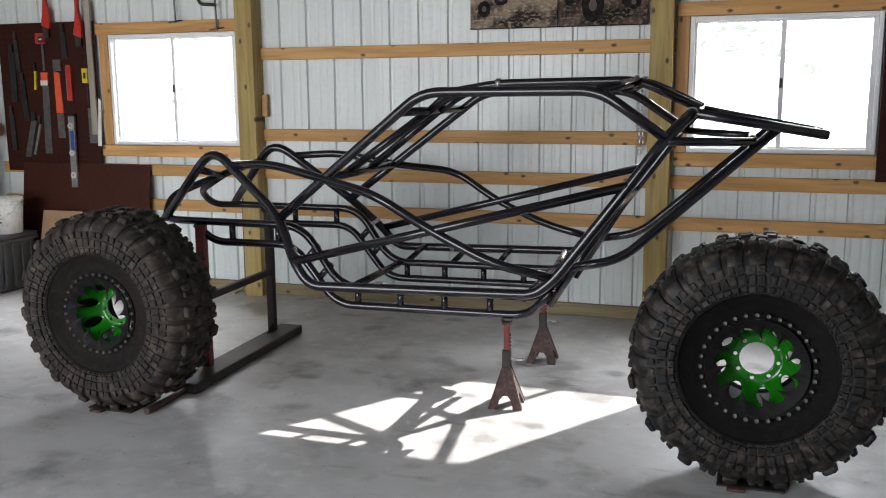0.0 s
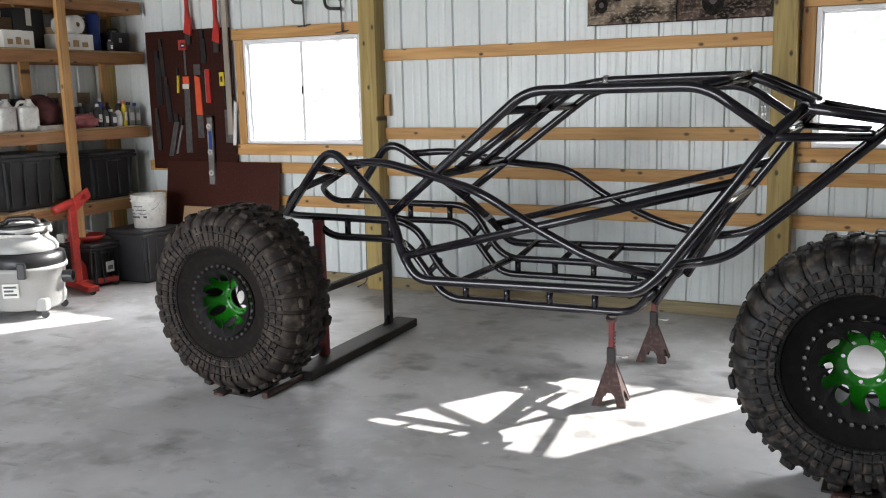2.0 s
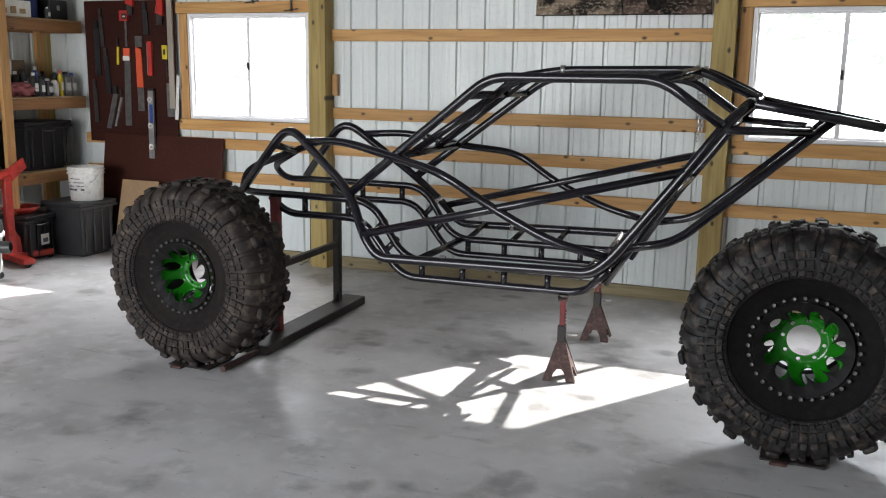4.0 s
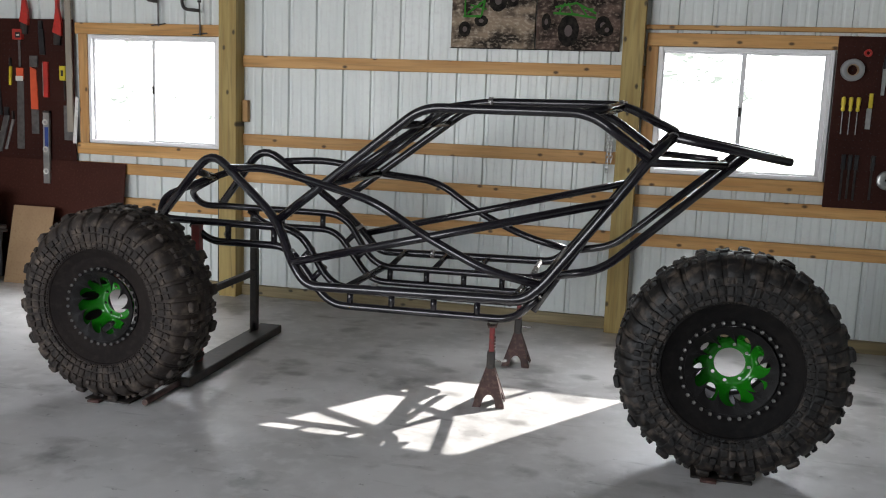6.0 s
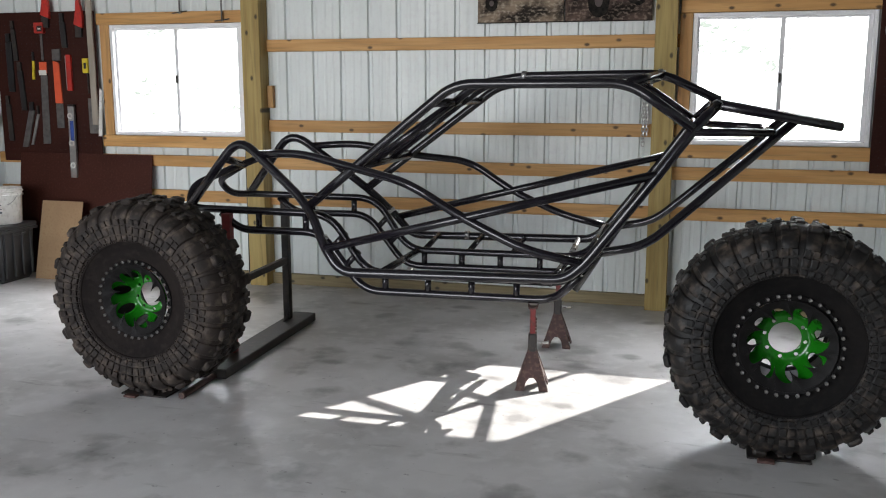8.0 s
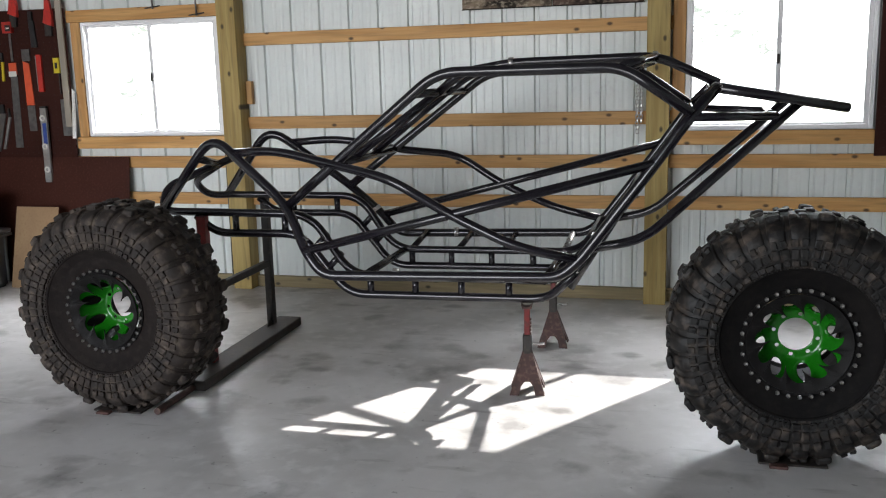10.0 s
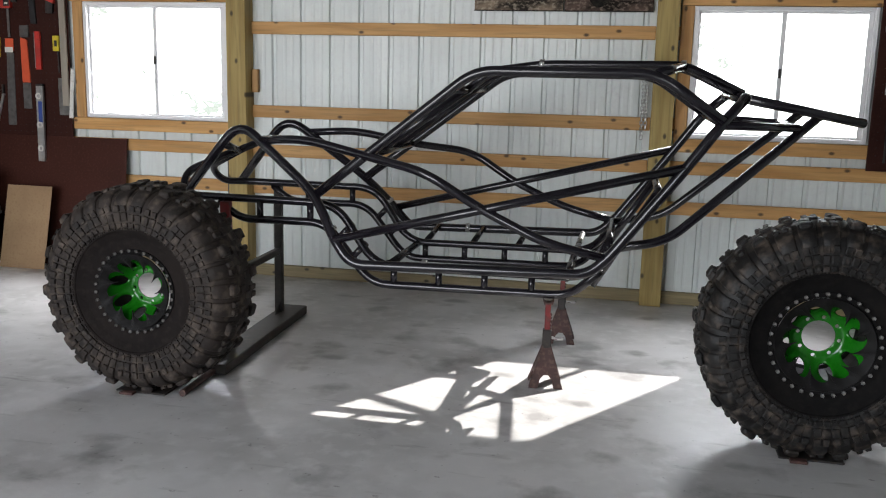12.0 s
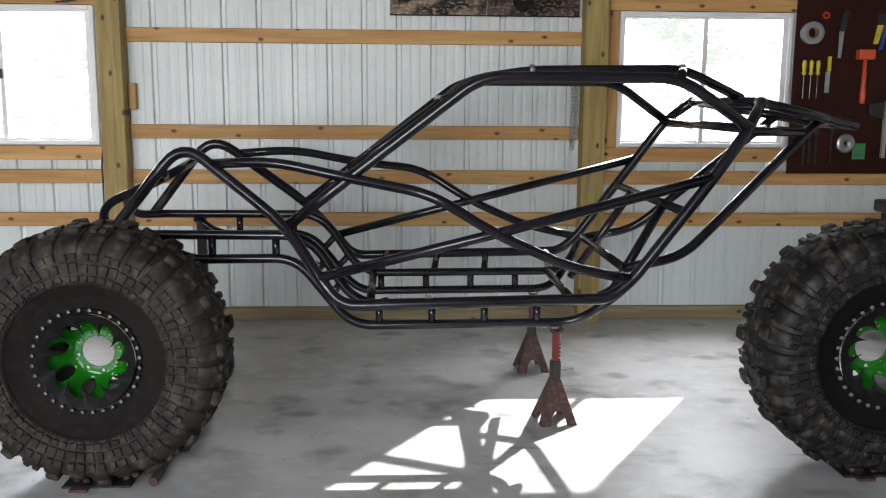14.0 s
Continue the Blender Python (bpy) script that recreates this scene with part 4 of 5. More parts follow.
bm = box((-0.06, -0.13, 0), (0.06, 0.13, 0.006), 0.002)
for lo, hi in (((-0.06, -0.13, 0.006), (-0.055, 0.13, 0.04)), ((0.055, -0.13, 0.006), (0.06, 0.13, 0.04)), ((-0.055, -0.13, 0.006), (0.055, -0.125, 0.04)), ((-0.055, 0.125, 0.006), (0.055, 0.13, 0.04))):
    box(lo, hi, 0.001, bm)
part("tray_body", bm, TIN, tray)
rag = thing("shop_rags", "crumpled pink shop rags on the shelf", "rags", at=(-2.63, -0.66, Z2))
bm = bmesh.new()
bmesh.ops.create_icosphere(bm, subdivisions=4, radius=1)
for v in bm.verts:
    c = v.co.copy()
    k = 1 + 0.35 * noise.noise(c * 2.8) + 0.18 * noise.noise(c * 7)
    v.co = Vector((c.x * 0.09 * k, c.y * 0.13 * k, max(-0.055, c.z * 0.06 * k) + 0.055))
part("rag_pile", bm, PINK, rag, smooth=True)
for y, r, h, body, cap, square, label in ((-0.55, 0.036, 0.20, BLACK_PLASTIC, WHITE_PLASTIC, False, "dark plastic bottle with white cap on the shelf"), (-0.475, 0.034, 0.17, GREY_PLASTIC, BLACK_PLASTIC, False, "grey plastic bottle with black cap on the shelf"),
                                          (-0.40, 0.042, 0.15, GREY_PLASTIC, WHITE_PLASTIC, True, "square grey oil bottle with white cap"), (-0.32, 0.034, 0.16, WHITE_PLASTIC, BLACK_PLASTIC, False, "white bottle with black cap on the shelf"),
                                          (-0.25, 0.026, 0.22, YELLOW, ORANGE, False, "yellow spray can with orange cap on the shelf")):
    bottle(label, (-2.6, y, Z2), r, h, body, cap, square)
for k, (y, r, h) in enumerate(((-0.175, 0.045, 0.21), (-0.10, 0.038, 0.20))):
    bottle("square tin can with screw cap on the shelf", (-2.62, y, Z2), r, h, TIN, BLUE if k else BLACK_PLASTIC, True, "tin_can")
for k in range(5):
    bottle("dark bottle at the back of the shelf", (-2.75 - 0.03 * (k % 2), -0.60 + 0.11 * k, Z2), 0.034, 0.21 + 0.02 * (k % 3), (BLACK_PLASTIC, GREY_PLASTIC, BLUE)[k % 3], (WHITE_PLASTIC, BLACK_PLASTIC)[k % 2])
tote("black plastic tote with lid on the low shelf", (-2.76, -1.30, Z3), (0.40, 0.52, 0.44))
tote("black plastic tote on the low shelf by the corner", (-2.76, -0.46, Z3), (0.40, 0.50, 0.40))
tote("black plastic tote on the floor under the shelf", (-2.57, -0.84, 0), (0.46, 0.34, 0.36), 4)
tote("grey plastic tote carrying a bucket", (-2.26, -0.47, 0), (0.42, 0.40, 0.45), 0, GREY_PLASTIC)
tote("black plastic tote on the floor under the shelving", (-2.77, -1.75, 0), (0.42, 0.55, 0.36))
part_label = thing("sticker", "white printed sticker on a black tote", "sticker", at=(-2.332, -0.80, 0.12), turn=4)
part("backing", box((0, -0.045, 0), (0.003, 0.045, 0.09), 0), PAPER, part_label)
part("printed_bar", box((0.003, -0.025, 0.02), (0.0045, 0.03, 0.055), 0), PRINT, part_label)
funnel = thing("oil_drain_pan", "red plastic oil drain pan on the tote", "drain pan", at=(-2.54, -0.84, 0.378))
part("pan", lathe([(0, 0.004), (0.10, 0.004), (0.15, 0.055), (0.155, 0.055), (0.105, 0), (0, 0)], 28), RED_PAINT, funnel, smooth=True)
for k, y in enumerate((-0.93, -0.76)):
    carton("small white parts box beside the drain pan", (-2.68, y, 0.378), (0.08, 0.13, 0.07), 5 - 9 * k, PAPER, PRINT)

bucket = thing("bucket", "white five-gallon plastic bucket with printed label", "bucket", at=(-2.19, -0.445, 0.466))
part("pail", lathe([(0, 0), (0.128, 0), (0.132, 0.006), (0.146, 0.27), (0.148, 0.285), (0.141, 0.285), (0.138, 0.27), (0.125, 0.012), (0, 0.012)], 36), WHITE_PLASTIC, bucket, smooth=True)
for z in (0.225, 0.255):
    part("rim_ring", lathe([(0.142, z), (0.154, z + 0.002), (0.154, z + 0.009), (0.142, z + 0.011)], 36), WHITE_PLASTIC, bucket, smooth=True)
part("bail_handle", tube([(-0.15, 0, 0.24), (-0.14, -0.06, 0.17), (0, -0.165, 0.12), (0.14, -0.06, 0.17), (0.15, 0, 0.24)], 0.003, 0.06, 8), TIN, bucket, "wire bail handle")
for k in range(5):
    for row in range(4):
        if (k + row) % 4 == 3:
            continue
        a = radians(-112 + 13 * k)
        rad = 0.1345 + 0.0505 * (0.09 + 0.032 * row)
        bm = box((-0.014, -0.001, 0), (0.014, 0.001, 0.007 if row else 0.016), 0)
        bm.transform(pose(rad * math.cos(a), rad * math.sin(a), 0.09 + 0.032 * row, -2.57, 0, math.degrees(a) + 90))
        part("printed_bar", bm, PRINT, bucket)

# ---- red transmission stand by the shelf ----
hoist = thing("engine_stand", "worn red steel engine stand on casters", "engine stand", at=(-2.43, -1.06, 0), turn=72)
part("mast", box((-0.031, -0.031, 0.03), (0.031, 0.031, 0.74), 0.007), RED_PAINT, hoist)
part("base_leg", box((-0.05, -0.03, 0.03), (0.34, 0.03, 0.08), 0.006), RED_PAINT, hoist)
part("cross_leg", box((-0.05, -0.30, 0.03), (0.05, 0.28, 0.075), 0.006), RED_PAINT, hoist)
part("head_tube", tube([(-0.16, -0.05, 0.69), (0.12, 0.03, 0.77)], 0.034, 0.1), RED_PAINT, hoist, smooth=True)
part("head_plate", prism([(-0.09, -0.04), (0.12, 0.0), (0.10, 0.09), (-0.09, 0.07)], 0.012, m=pose(0.10, 0.0, 0.735, 0, -14, 30)), RED_PAINT, hoist)
part("brace", prism([(0.04, 0.07), (0.16, 0.07), (0.04, 0.26)], 0.008, m=pose(0, -0.004, 0)), RED_PAINT, hoist)
for x, y in ((0.32, 0), (0, -0.27), (0, 0.25)):
    part("caster", lathe([(0, -0.014), (0.026, -0.014), (0.030, -0.008), (0.030, 0.008), (0.026, 0.014), (0, 0.014)], 18, "Y", m=pose(x, y, 0.030)), BLACK_PLASTIC, hoist, "black caster wheel")

# ---- shop vacuum ----
VAC = material("pale_grey_plastic", (0.40, 0.40, 0.385), 0.4, second=(0.34, 0.34, 0.33), scale=6)
vac = thing("shop_vacuum", "grey and black wet-dry shop vacuum on casters", "vacuum", at=(-2.13, -1.77, 0), turn=29)
vac.scale = (1.15, 1.15, 1.15)
part("drum", lathe([(0, 0.055), (0.20, 0.055), (0.215, 0.07), (0.235, 0.30), (0.25, 0.305), (0.25, 0.33), (0, 0.33)], 40), VAC, vac, smooth=True)
part("dark_band", lathe([(0.240, 0.331), (0.246, 0.345), (0.240, 0.40), (0.20, 0.42), (0, 0.42)], 40), BLACK_PLASTIC, vac, "dark smoky lid band", smooth=True)
part("motor_head", lathe([(0.205, 0.421), (0.21, 0.44), (0.19, 0.475), (0.155, 0.50), (0.15, 0.54), (0.12, 0.575), (0.05, 0.59), (0, 0.59)], 32), VAC, vac, smooth=True)
part("top_handle", tube([(-0.12, 0, 0.55), (-0.09, 0, 0.62), (0.09, 0, 0.62), (0.12, 0, 0.55)], 0.016, 0.04), BLACK_PLASTIC, vac)
for k in range(5):
    part("hose_coil", tube([(0.16 * math.cos(a), 0.16 * math.sin(a), 0.53 + 0.012 * k + 0.01 * math.sin(3 * a + k)) for a in [radians(20 + 44 * i + 23 * k) for i in range(8)]], 0.019, 0.08, 10), (WHITE_PLASTIC, BLACK_PLASTIC, VAC)[k % 3], vac, "ribbed hose coiled on the lid", smooth=True)
part("inlet", lathe([(0.034, 0), (0.040, 0.0), (0.040, 0.06), (0.034, 0.06), (0.034, 0)], 20, "X", m=pose(0.235, 0, 0.24)), BLACK_PLASTIC, vac)
part("paper_label", box((-0.06, -0.238, 0.15), (0.04, -0.226, 0.24), 0.002), PAPER, vac)
for k in range(3):
    part("printed_bar", box((-0.05, -0.2395, 0.165 + 0.024 * k), (0.03 - 0.02 * (k % 2), -0.238, 0.178 + 0.024 * k), 0), PRINT, vac)
part("latch", rounded_box((0.05, -0.262, 0.27), (0.10, -0.235, 0.37), 0.006), BLACK_PLASTIC, vac)
for k in range(4):
    a = radians(45 + 90 * k)
    part("caster_foot", rounded_box((0.20 * math.cos(a) - 0.04, 0.20 * math.sin(a) - 0.04, 0.045), (0.20 * math.cos(a) + 0.04, 0.20 * math.sin(a) + 0.04, 0.13), 0.018), VAC, vac)
    part("caster", lathe([(0, -0.012), (0.022, -0.012), (0.026, -0.006), (0.026, 0.006), (0.022, 0.012), (0, 0.012)], 16, "Y", m=pose(0.225 * math.cos(a), 0.225 * math.sin(a), 0.026)), BLACK_PLASTIC, vac)

# ---- boards and tools on the back wall ----
def on_wall(x, z):
    """From the plan of the wall to metres."""
    return 1.010 * x - 0.022, 1.0155 * z + 0.0325


def sheet(name, label, category, lo, hi, mat, tilt=0.0):
    root = part(name, box((0, 0, 0), Vector(hi) - Vector(lo), 0.002), mat)
    root.matrix_world = pose(*lo, -tilt)
    return tagged(root, label, category)


def holed_board(name, label, lo, hi):
    (xa, za), (xb, zb) = on_wall(lo[0], lo[2]), on_wall(hi[0], hi[2])
    root = thing(name, label, "pegboard", at=(xa, lo[1], za))
    w, d, h = xb - xa, hi[1] - lo[1], zb - za
    part("board", box((0, 0, 0), (w, d, h), 0.002), PEGBOARD, root)
    dots = bmesh.new()
    nx, nz = int(w / 0.0508), int(h / 0.0508)
    for i in range(1, nx):
        for k in range(1, nz):
            x, z, r = i * 0.0508, k * 0.0508, 0.0032
            vs = [dots.verts.new((x + r * math.cos(q * math.pi / 3), -0.0006, z + r * math.sin(q * math.pi / 3))) for q in range(6)]
            dots.faces.new(vs)
    part("peg_holes", dots, BLACK_PLASTIC, root, "rows of small dark peg holes", kind="stuff")
    return root


holed_board("pegboard", "dark brown pegboard hung with saws and hand tools", (-2.465, -0.014, 0.885), (-1.505, -0.008, 2.085))
holed_board("pegboard", "dark brown pegboard with screwdrivers and a mallet", (4.243, -0.018, 0.945), (5.70, -0.009, 2.06))
sheet("hardboard_sheet", "dark brown hardboard sheet leaning on the wall", "board", (-2.345, -0.16, 0.0), (-1.072, -0.154, 1.012), HARDBOARD, 8)
sheet("cardboard_sheet", "tan cardboard sheet leaning on the hardboard", "cardboard", (-2.01, -0.36, 0.0), (-1.62, -0.354, 0.645), CARD, 14)


def plank(name, label, category, pieces, group=""):
    """A flat hanging tool built of named outlines: (part, material, outline of x z pairs, y, thickness)."""
    pieces = [(a, b, [on_wall(*p) for p in c], d, e) for a, b, c, d, e in pieces]
    cx = sum(p[0] for p in pieces[0][2]) / len(pieces[0][2])
    cz = sum(p[1] for p in pieces[0][2]) / len(pieces[0][2])
    root = thing(name, label, category, group, at=(cx, -0.016, cz))
    for pname, mat, outline, y, thick in pieces:
        part(pname, prism([(x - cx, z - cz) for x, z in outline], -thick, m=pose(0, y + 0.0, 0), bevel=min(0.002, thick * 0.3)), mat, root)
    return root


def strip(x, z0, z1, w, lean=0.0):
    return [(x - w / 2 + lean, z0), (x + w / 2 + lean, z0), (x + w / 2, z1), (x - w / 2, z1)]


for x, z in ((-1.955, 2.03), (-1.645, 1.95)):
    plank("bolt_cutter", "red-handled bolt cutter hanging on the wall", "bolt cutter", [
        ("handle", RED_PAINT, [(x - 0.035, z + 0.03), (x + 0.045, z + 0.0), (x + 0.048, z + 0.10), (x + 0.025, z + 0.22), (x + 0.028, z + 0.52), (x - 0.004, z + 0.52), (x - 0.002, z + 0.22), (x - 0.014, z + 0.12)], 0, 0.03),
        ("jaw", DARK_STEEL, [(x - 0.03, z - 0.07), (x + 0.03, z - 0.07), (x + 0.035, z + 0.028), (x - 0.025, z + 0.032)], -0.004, 0.02)], "bolt cutters")
plank("wooden_straightedge", "long grey weathered wooden straightedge hung upright", "straightedge", [("stick", OLD_WOOD, strip(-1.54, 1.19, 2.42, 0.052), -0.004, 0.018), ("hang_tab", TOOL_STEEL, strip(-1.54, 2.42, 2.45, 0.03), -0.008, 0.006)])
plank("hand_saw", "grey-bladed hand saw with an orange sleeve", "saw", [("blade", TOOL_STEEL, [(-2.066, 1.03), (-1.995, 1.03), (-1.982, 1.58), (-2.045, 1.60)], 0, 0.004), ("sleeve", ORANGE, strip(-2.012, 1.60, 1.69, 0.07), -0.002, 0.012), ("band", PAPER, strip(-2.014, 1.585, 1.625, 0.072), -0.015, 0.002)], "hand saws")
plank("hand_saw", "hand saw in an orange plastic sheath", "saw", [("sheath", ORANGE, [(-1.915, 1.36), (-1.845, 1.36), (-1.858, 1.68), (-1.915, 1.70)], 0, 0.012), ("blade", TOOL_STEEL, strip(-1.882, 1.16, 1.358, 0.07), -0.002, 0.004), ("grip", TOOL_STEEL, strip(-1.875, 1.70, 1.79, 0.075), -0.002, 0.016)], "hand saws")
plank("level_tool", "red torpedo level hanging on the pegboard", "level", [("body", RED_PAINT, strip(-1.762, 1.46, 1.745, 0.048), 0, 0.022), ("edge", TIN, strip(-1.784, 1.47, 1.735, 0.006), -0.022, 0.002)])
plank("stud_finder", "yellow and black stud finder on a hook", "stud finder", [("case", YELLOW, strip(-1.597, 1.60, 1.715, 0.052), 0, 0.03), ("window", BLACK_PLASTIC, strip(-1.597, 1.635, 1.68, 0.022), -0.030, 0.002), ("shank", DARK_STEEL, strip(-1.592, 1.44, 1.598, 0.012), -0.004, 0.008)])
plank("tape_measure", "red and black tape measure hung by its clip", "tape measure", [("case", RED_PAINT, strip(-2.012, 1.915, 2.0, 0.085), 0, 0.035), ("face", BLACK_PLASTIC, strip(-2.0, 1.93, 1.975, 0.05), -0.035, 0.002), ("mark", PAPER, strip(-2.0, 1.945, 1.957, 0.028), -0.037, 0.001), ("blade", TOOL_STEEL, strip(-2.01, 1.70, 1.913, 0.022), -0.006, 0.004)])
plank("try_square", "steel try square and white rule hung together", "square", [("rule", WHITE_PLASTIC, [(-1.512, 1.10), (-1.478, 1.10), (-1.452, 1.46), (-1.478, 1.48)], -0.026, 0.004), ("stock", TOOL_STEEL, strip(-1.565, 1.12, 1.40, 0.09), 0, 0.003)])
lev = [("body", TIN, strip(-1.75, 0.76, 1.35, 0.058, -0.012), -0.02, 0.024), ("blue_panel", BLUE, strip(-1.748, 1.06, 1.22, 0.034, -0.002), -0.044, 0.002), ("end_cap", BLACK_PLASTIC, strip(-1.7495, 1.335, 1.352, 0.060), -0.019, 0.026)]
lv = plank("spirit_level", "blue and silver spirit level with round vials", "level", lev)
for z in (0.86, 1.04, 1.26):
    ring = lathe([(0.013, 0), (0.025, 0), (0.025, 0.005), (0.013, 0.005), (0.013, 0)], 20, "Y", m=pose(-0.002 - 0.008 * (1.35 - z), -0.044, on_wall(0, z)[1] - lv.location.z))
    part("vial_ring", ring, WHITE_PLASTIC, lv, "white vial ring")
for k, (x, z0, z1, w, lean, mat) in enumerate(((-2.10, 1.55, 1.70, 0.022, -0.01, YELLOW), (-2.24, 1.30, 1.62, 0.05, 0.02, BLACK_PLASTIC), (-2.15, 1.00, 1.30, 0.055, -0.09, TOOL_STEEL), (-2.09, 1.02, 1.27, 0.022, -0.08, TIN), (-2.33, 1.45, 1.85, 0.06, 0.0, BLACK_PLASTIC), (-2.28, 1.70, 1.95, 0.04, 0.015, DARK_STEEL), (-1.80, 1.80, 2.0, 0.05, 0.01, BLACK_PLASTIC), (-2.38, 1.05, 1.35, 0.045, 0.01, DARK_STEEL))):
    kind = ("file", "clamp", "drywall_knife", "rasp", "caulking_gun", "pry_bar", "pliers", "pipe_wrench")[k]
    plank(kind, ("worn yellow-handled file", "black bar clamp", "broad steel drywall knife", "bright steel rasp", "black caulking gun", "dark steel pry bar", "black-handled pliers", "dark steel pipe wrench")[k] + " hung on the pegboard", kind.replace("_", " "),
          [("body", mat, strip(x, z0, z1, w, lean), 0, 0.016), ("handle", DARK_STEEL if k % 2 else BLACK_PLASTIC, strip(x, z1 + 0.001, z1 + 0.07, w * 0.7), -0.002, 0.02)])


def c_clamp(x, z, size, turn):
    root = thing("c_clamp", "dark iron screw clamp hung above the window", "clamp", "iron clamps", at=(on_wall(x, z)[0], -0.03, on_wall(x, z)[1]), turn=turn)
    w, h = size
    part("frame", tube([(0, 0, 0), (-w, 0, 0.01), (-w, 0, h), (0, 0, h)], 0.013, 0.06, 10), DARK_STEEL, root, smooth=True)
    part("screw", tube([(0.006, 0, -0.19), (0.0, 0, 0.06)], 0.007, 0.02, 8), TOOL_STEEL, root, smooth=True)
    part("tommy_bar", tube([(-0.055, -0.006, -0.185), (0.065, 0.004, -0.17)], 0.005, 0.02, 8), DARK_STEEL, root)
    part("swivel_pad", lathe([(0, 0), (0.017, 0), (0.014, 0.016), (0, 0.016)], 14, m=pose(0, 0, 0.062)), DARK_STEEL, root)
    return root


c_clamp(-0.37, 2.165, (0.15, 0.22), 0)
c_clamp(-0.73, 2.23, (0.11, 0.16), 0)

# right-hand pegboard tools
tape = thing("duct_tape_roll", "grey roll of duct tape hung on a hook", "tape roll", at=(4.361, -0.045, 1.906))
part("roll", lathe([(0.036, -0.026), (0.070, -0.026), (0.072, -0.022), (0.072, 0.022), (0.070, 0.026), (0.036, 0.026), (0.036, -0.026)], 32, "Y"), material("duct_tape", (0.26, 0.26, 0.265), 0.4), tape, smooth=True)
part("core", lathe([(0.033, -0.0262), (0.037, -0.0262), (0.037, 0.0262), (0.033, 0.0262), (0.033, -0.0262)], 24, "Y"), CARD, tape)
knob = thing("tape_roll", "small red tape roll on a hook", "tape roll", at=(4.447, -0.035, 2.018))
part("roll", lathe([(0.012, -0.012), (0.024, -0.012), (0.024, 0.012), (0.012, 0.012), (0.012, -0.012)], 20, "Y"), RED_PAINT, knob)
for x in (4.307, 4.352, 4.397):
    root = thing("screwdriver", "yellow-handled screwdriver hanging on the pegboard", "screwdriver", "yellow screwdrivers", at=(on_wall(x, 0)[0], -0.04, 1.637))
    part("handle", lathe([(0, 0), (0.011, 0.002), (0.014, 0.012), (0.010, 0.03), (0.014, 0.05), (0.014, 0.085), (0.009, 0.095), (0, 0.096)], 12), YELLOW, root, smooth=True)
    part("shaft", lathe([(0, -0.15), (0.0035, -0.15), (0.0035, 0.0), (0, 0.0)], 8), TOOL_STEEL, root)
plank("putty_knife", "putty knife with a yellow handle on a hook", "putty knife", [("handle", YELLOW, strip(4.472, 1.605, 1.70, 0.024), -0.01, 0.016), ("blade", TIN, strip(4.468, 1.47, 1.604, 0.032), -0.014, 0.003)])
plank("utility_saw", "black-handled saw with bright blade on the pegboard", "saw", [("handle", BLACK_PLASTIC, [(4.520, 1.86), (4.560, 1.86), (4.580, 1.985), (4.540, 1.995), (4.530, 1.95)], -0.008, 0.02), ("blade", TIN, [(4.525, 1.69), (4.545, 1.69), (4.557, 1.858), (4.523, 1.858)], -0.014, 0.004)])
mal = thing("mallet", "bright orange dead-blow mallet hung by its head", "mallet", at=(4.720, -0.06, 1.454))
part("head", rounded_box((-0.055, -0.032, 0.285), (0.055, 0.032, 0.350), 0.010), ORANGE, mal)
part("shaft", lathe([(0, 0), (0.016, 0.003), (0.019, 0.03), (0.016, 0.12), (0.014, 0.284), (0, 0.284)], 14), ORANGE, mal, smooth=True)
disc = thing("grinding_disc", "steel-centred grinding disc on a hook", "grinding disc", at=(4.644, -0.035, 1.195))
part("wheel", lathe([(0.012, -0.006), (0.03, -0.014), (0.062, -0.006), (0.064, 0.0), (0.062, 0.006), (0.012, 0.006), (0.012, -0.006)], 32, "Y"), TIN, disc, smooth=True)
part("hub", lathe([(0.006, -0.018), (0.02, -0.018), (0.022, -0.010), (0.006, -0.010), (0.006, -0.018)], 20, "Y"), DARK_STEEL, disc)
plank("parts_card", "green carded hardware pack hung on a hook", "hardware pack", [("card", GREEN_CARD, strip(4.720, 1.04, 1.145, 0.085), 0, 0.008), ("printed_bar", PRINT, strip(4.720, 1.06, 1.075, 0.06), -0.008, 0.001)])
for k, x in enumerate((4.345, 4.385, 4.425, 4.525)):
    plank("chisel", "dark long-shanked chisel hung low on the pegboard", "chisel", [("shank", DARK_STEEL, strip(x, 1.0 + 0.01 * (k % 2), 1.20, 0.014), -0.004, 0.010), ("handle", BLACK_PLASTIC, strip(x, 1.201, 1.30, 0.024), -0.002, 0.018)], "hanging chisels")
plank("pliers", "yellow and blue handled pliers on a hook", "pliers", [("handle", YELLOW, [(4.755, 1.78), (4.785, 1.78), (4.815, 1.90), (4.775, 1.90)], -0.004, 0.014), ("grip", BLUE, [(4.790, 1.74), (4.815, 1.75), (4.840, 1.90), (4.817, 1.90)], -0.008, 0.014), ("jaw", DARK_STEEL, strip(4.805, 1.901, 1.97, 0.06), -0.004, 0.012)])
plank("hatchet", "dark-headed hatchet on the pegboard", "hatchet", [("head", DARK_STEEL, [(4.755, 1.33), (4.855, 1.30), (4.855, 1.42), (4.755, 1.40)], -0.004, 0.024), ("handle", OLD_WOOD, strip(4.875, 1.05, 1.42, 0.028), -0.006, 0.02)])
arm = thing("bench_vise", "black iron bench vise arm near the wall", "vise", at=(4.90, -0.22, 0))
part("column", box((-0.05, -0.05, 0), (0.05, 0.05, 0.76), 0.01), DARK_STEEL, arm)
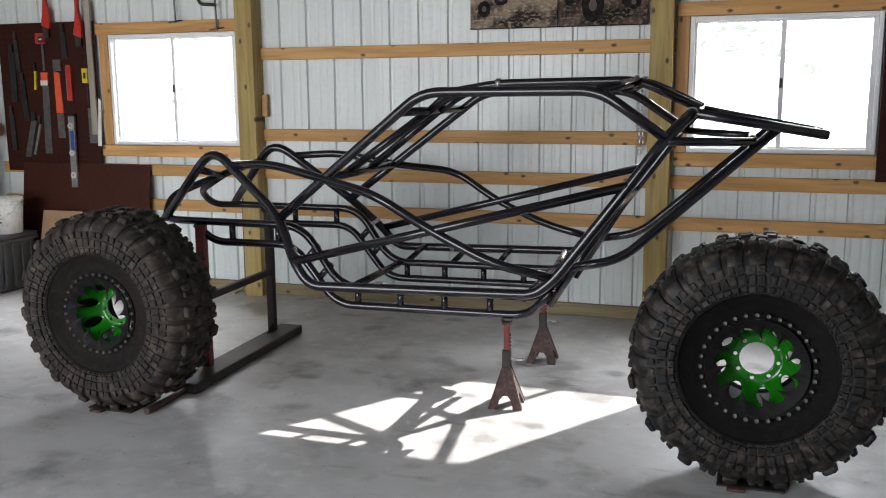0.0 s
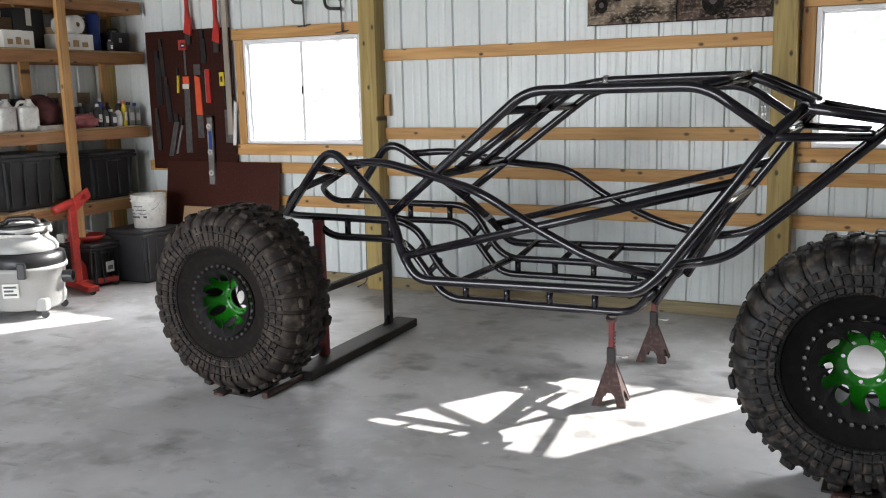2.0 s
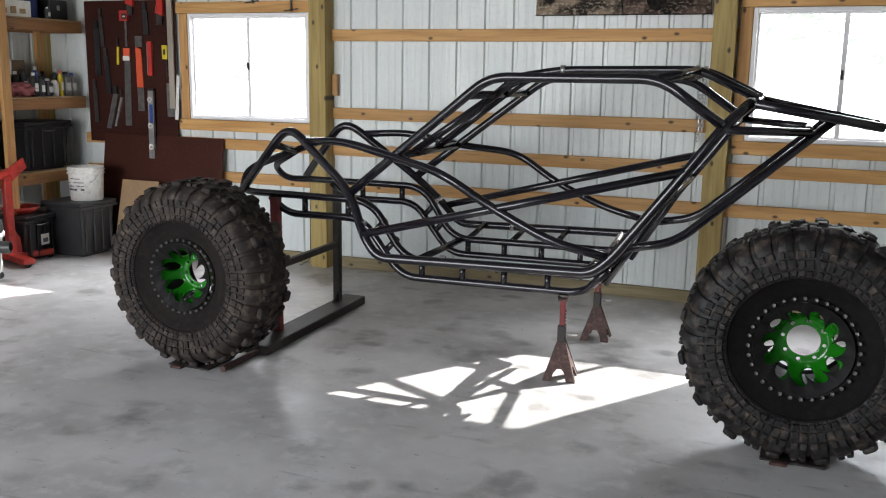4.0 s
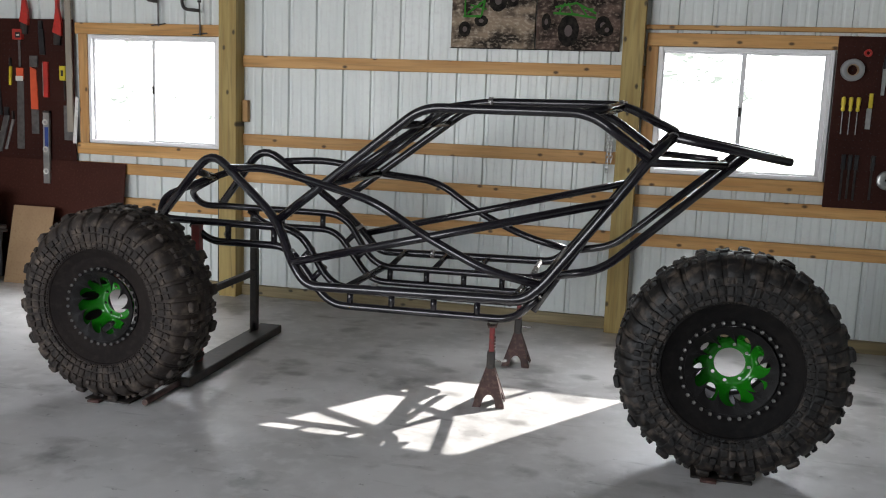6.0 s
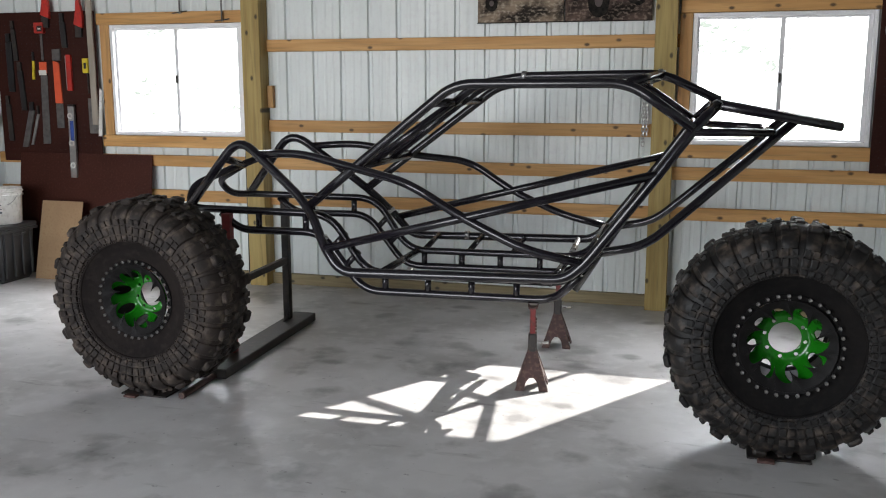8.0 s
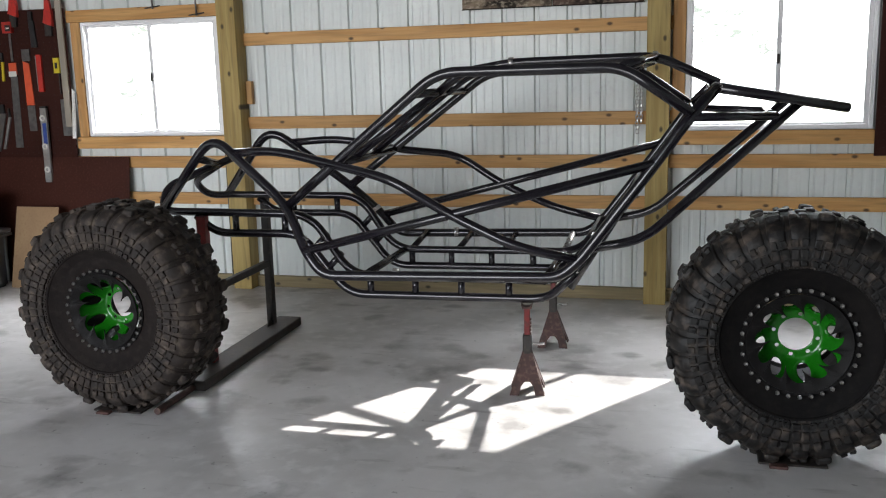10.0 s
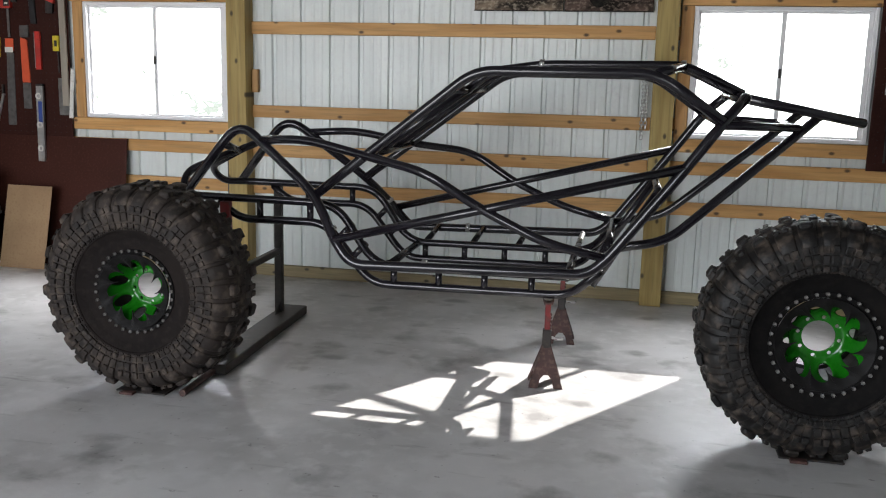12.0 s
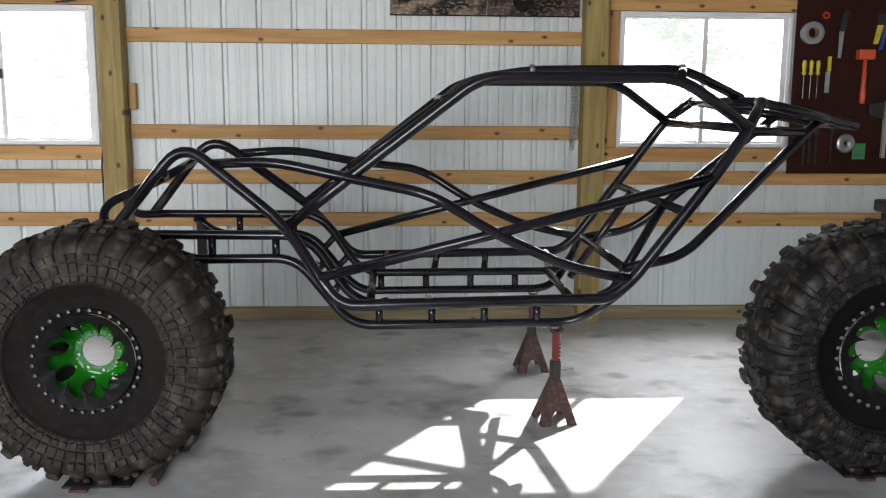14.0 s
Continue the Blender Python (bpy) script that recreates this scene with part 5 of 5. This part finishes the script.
part("jaw", rounded_box((-0.10, -0.10, 0.76), (0.32, 0.06, 0.84), 0.015), BLACK_PLASTIC, arm)
part("screw_handle", tube([(0.28, -0.14, 0.70), (0.28, -0.12, 0.88)], 0.008, 0.02, 8), TOOL_STEEL, arm)

# ---- photo prints above the girts ----
ROCK = material("photo_rock", (0.27, 0.205, 0.15), 0.8, second=(0.03, 0.024, 0.02), scale=5, spec=0.1, fine=(0.50, 0.42, 0.33), fine_scale=30, stretch=(1, 1, 1.6), sharp=(0.42, 0.58))
SOIL = material("photo_soil", (0.13, 0.088, 0.072), 0.8, second=(0.018, 0.014, 0.012), scale=5, spec=0.1, fine=(0.32, 0.25, 0.20), fine_scale=34, stretch=(1, 1, 1.5), sharp=(0.40, 0.60))
LEAF_GREEN = material("photo_green", (0.05, 0.22, 0.035), 0.9, spec=0.05)
PHOTO_DARK = material("photo_black", (0.012, 0.011, 0.011), 0.9, second=(0.03, 0.026, 0.022), scale=30, spec=0.05)
PHOTO_PALE = material("photo_pale", (0.13, 0.105, 0.10), 0.9, spec=0.05)


def photo(label, x0, x1, wheels, rails, ground):
    root = thing("photo_print", label, "picture", "photo prints on the wall", at=(x0, -0.012, 1.9975))
    w, h = x1 - x0, 0.62
    part("print", box((0, 0, 0), (w, 0.012, h), 0.001), ground, root)
    part("edge", box((-0.004, 0.001, -0.006), (w + 0.004, 0.0125, -0.0005), 0), PHOTO_DARK, root)
    for k, (x, z, rx, rz) in enumerate(wheels):
        for s, mat, y in ((1.0, PHOTO_DARK, -0.0015 - 0.0036 * k), (0.36, PHOTO_PALE, -0.0031 - 0.0036 * k)):
            part("wheel_shape", prism([(x + s * rx * math.cos(a) * (1 + 0.05 * math.sin(9 * a)), z + s * rz * math.sin(a)) for a in [2 * math.pi * i / 22 for i in range(22)]], 0.0015, m=pose(0, y, 0)), mat, root)
    for (ax, az), (bx, bz), t in rails:
        d = Vector((bx - ax, 0, bz - az)).normalized()
        n = Vector((-d.z, 0, d.x)) * t
        part("frame_shape", prism([(ax + n.x, az + n.z), (bx + n.x, bz + n.z), (bx - n.x, bz - n.z), (ax - n.x, az - n.z)], 0.001, m=pose(0, -0.0165 - 0.0012 * (t > 0.0065) - 0.0012 * (t > 0.0075), 0)), LEAF_GREEN, root)
    return root


photo("photo print of a green buggy climbing rocks", 1.628, 2.240, [(0.10, 0.13, 0.045, 0.055), (0.22, 0.19, 0.05, 0.04), (0.34, 0.33, 0.065, 0.075), (0.45, 0.34, 0.04, 0.05)],
      [((0.09, 0.22), (0.22, 0.22), 0.008), ((0.12, 0.24), (0.24, 0.33), 0.007), ((0.22, 0.22), (0.26, 0.40), 0.007), ((0.10, 0.22), (0.10, 0.42), 0.006), ((0.14, 0.30), (0.26, 0.27), 0.005)], ROCK)
photo("photo print of a green buggy in the woods", 2.249, 2.842, [(0.07, 0.19, 0.034, 0.06), (0.23, 0.13, 0.075, 0.11), (0.47, 0.17, 0.055, 0.065), (0.50, 0.14, 0.045, 0.045)],
      [((0.12, 0.25), (0.30, 0.24), 0.008), ((0.13, 0.29), (0.28, 0.32), 0.007), ((0.28, 0.32), (0.42, 0.25), 0.007), ((0.27, 0.24), (0.42, 0.22), 0.007), ((0.30, 0.31), (0.36, 0.23), 0.005), ((0.15, 0.24), (0.20, 0.32), 0.005), ((0.22, 0.32), (0.26, 0.24), 0.005), ((0.35, 0.28), (0.40, 0.28), 0.005)], SOIL)

# ---- chain and cable on the posts ----
chain = thing("chain", "bright steel chain hanging on a post", "chain", at=(2.821, -0.03, 1.556))
link = tube([(0.010, 0, 0.012), (0.010, 0, 0.030), (-0.010, 0, 0.030), (-0.010, 0, -0.004), (0.010, 0, -0.004), (0.010, 0, 0.013)], 0.0032, 0.009, 6)
for s in (-1, 1):
    for k in range(17 if s < 0 else 14):
        ob = part("link", link.copy(), TIN, chain)
        ob.matrix_basis = pose(s * 0.012 + 0.002 * math.sin(k * 2.1), -0.01 * (s > 0), -0.024 * (k + 1), 0, 0, 90 * (k % 2) + 20)
link.free()
part("hook", tube([(0, 0.03, 0.0), (0, -0.02, 0.0), (0, -0.02, 0.02)], 0.004, 0.01, 8), DARK_STEEL, chain)
cable = thing("cable", "thin black cable hanging beside the post", "cable", at=(-0.209, -0.05, 1.15))
part("cord", tube([(0, 0.03, 0.02), (0.0, -0.02, -0.1), (0.004, -0.03, -0.6), (0.0, -0.03, -1.10), (-0.08, -0.06, -1.144)], 0.0055, 0.08, 8), BLACK_PLASTIC, cable, smooth=True)
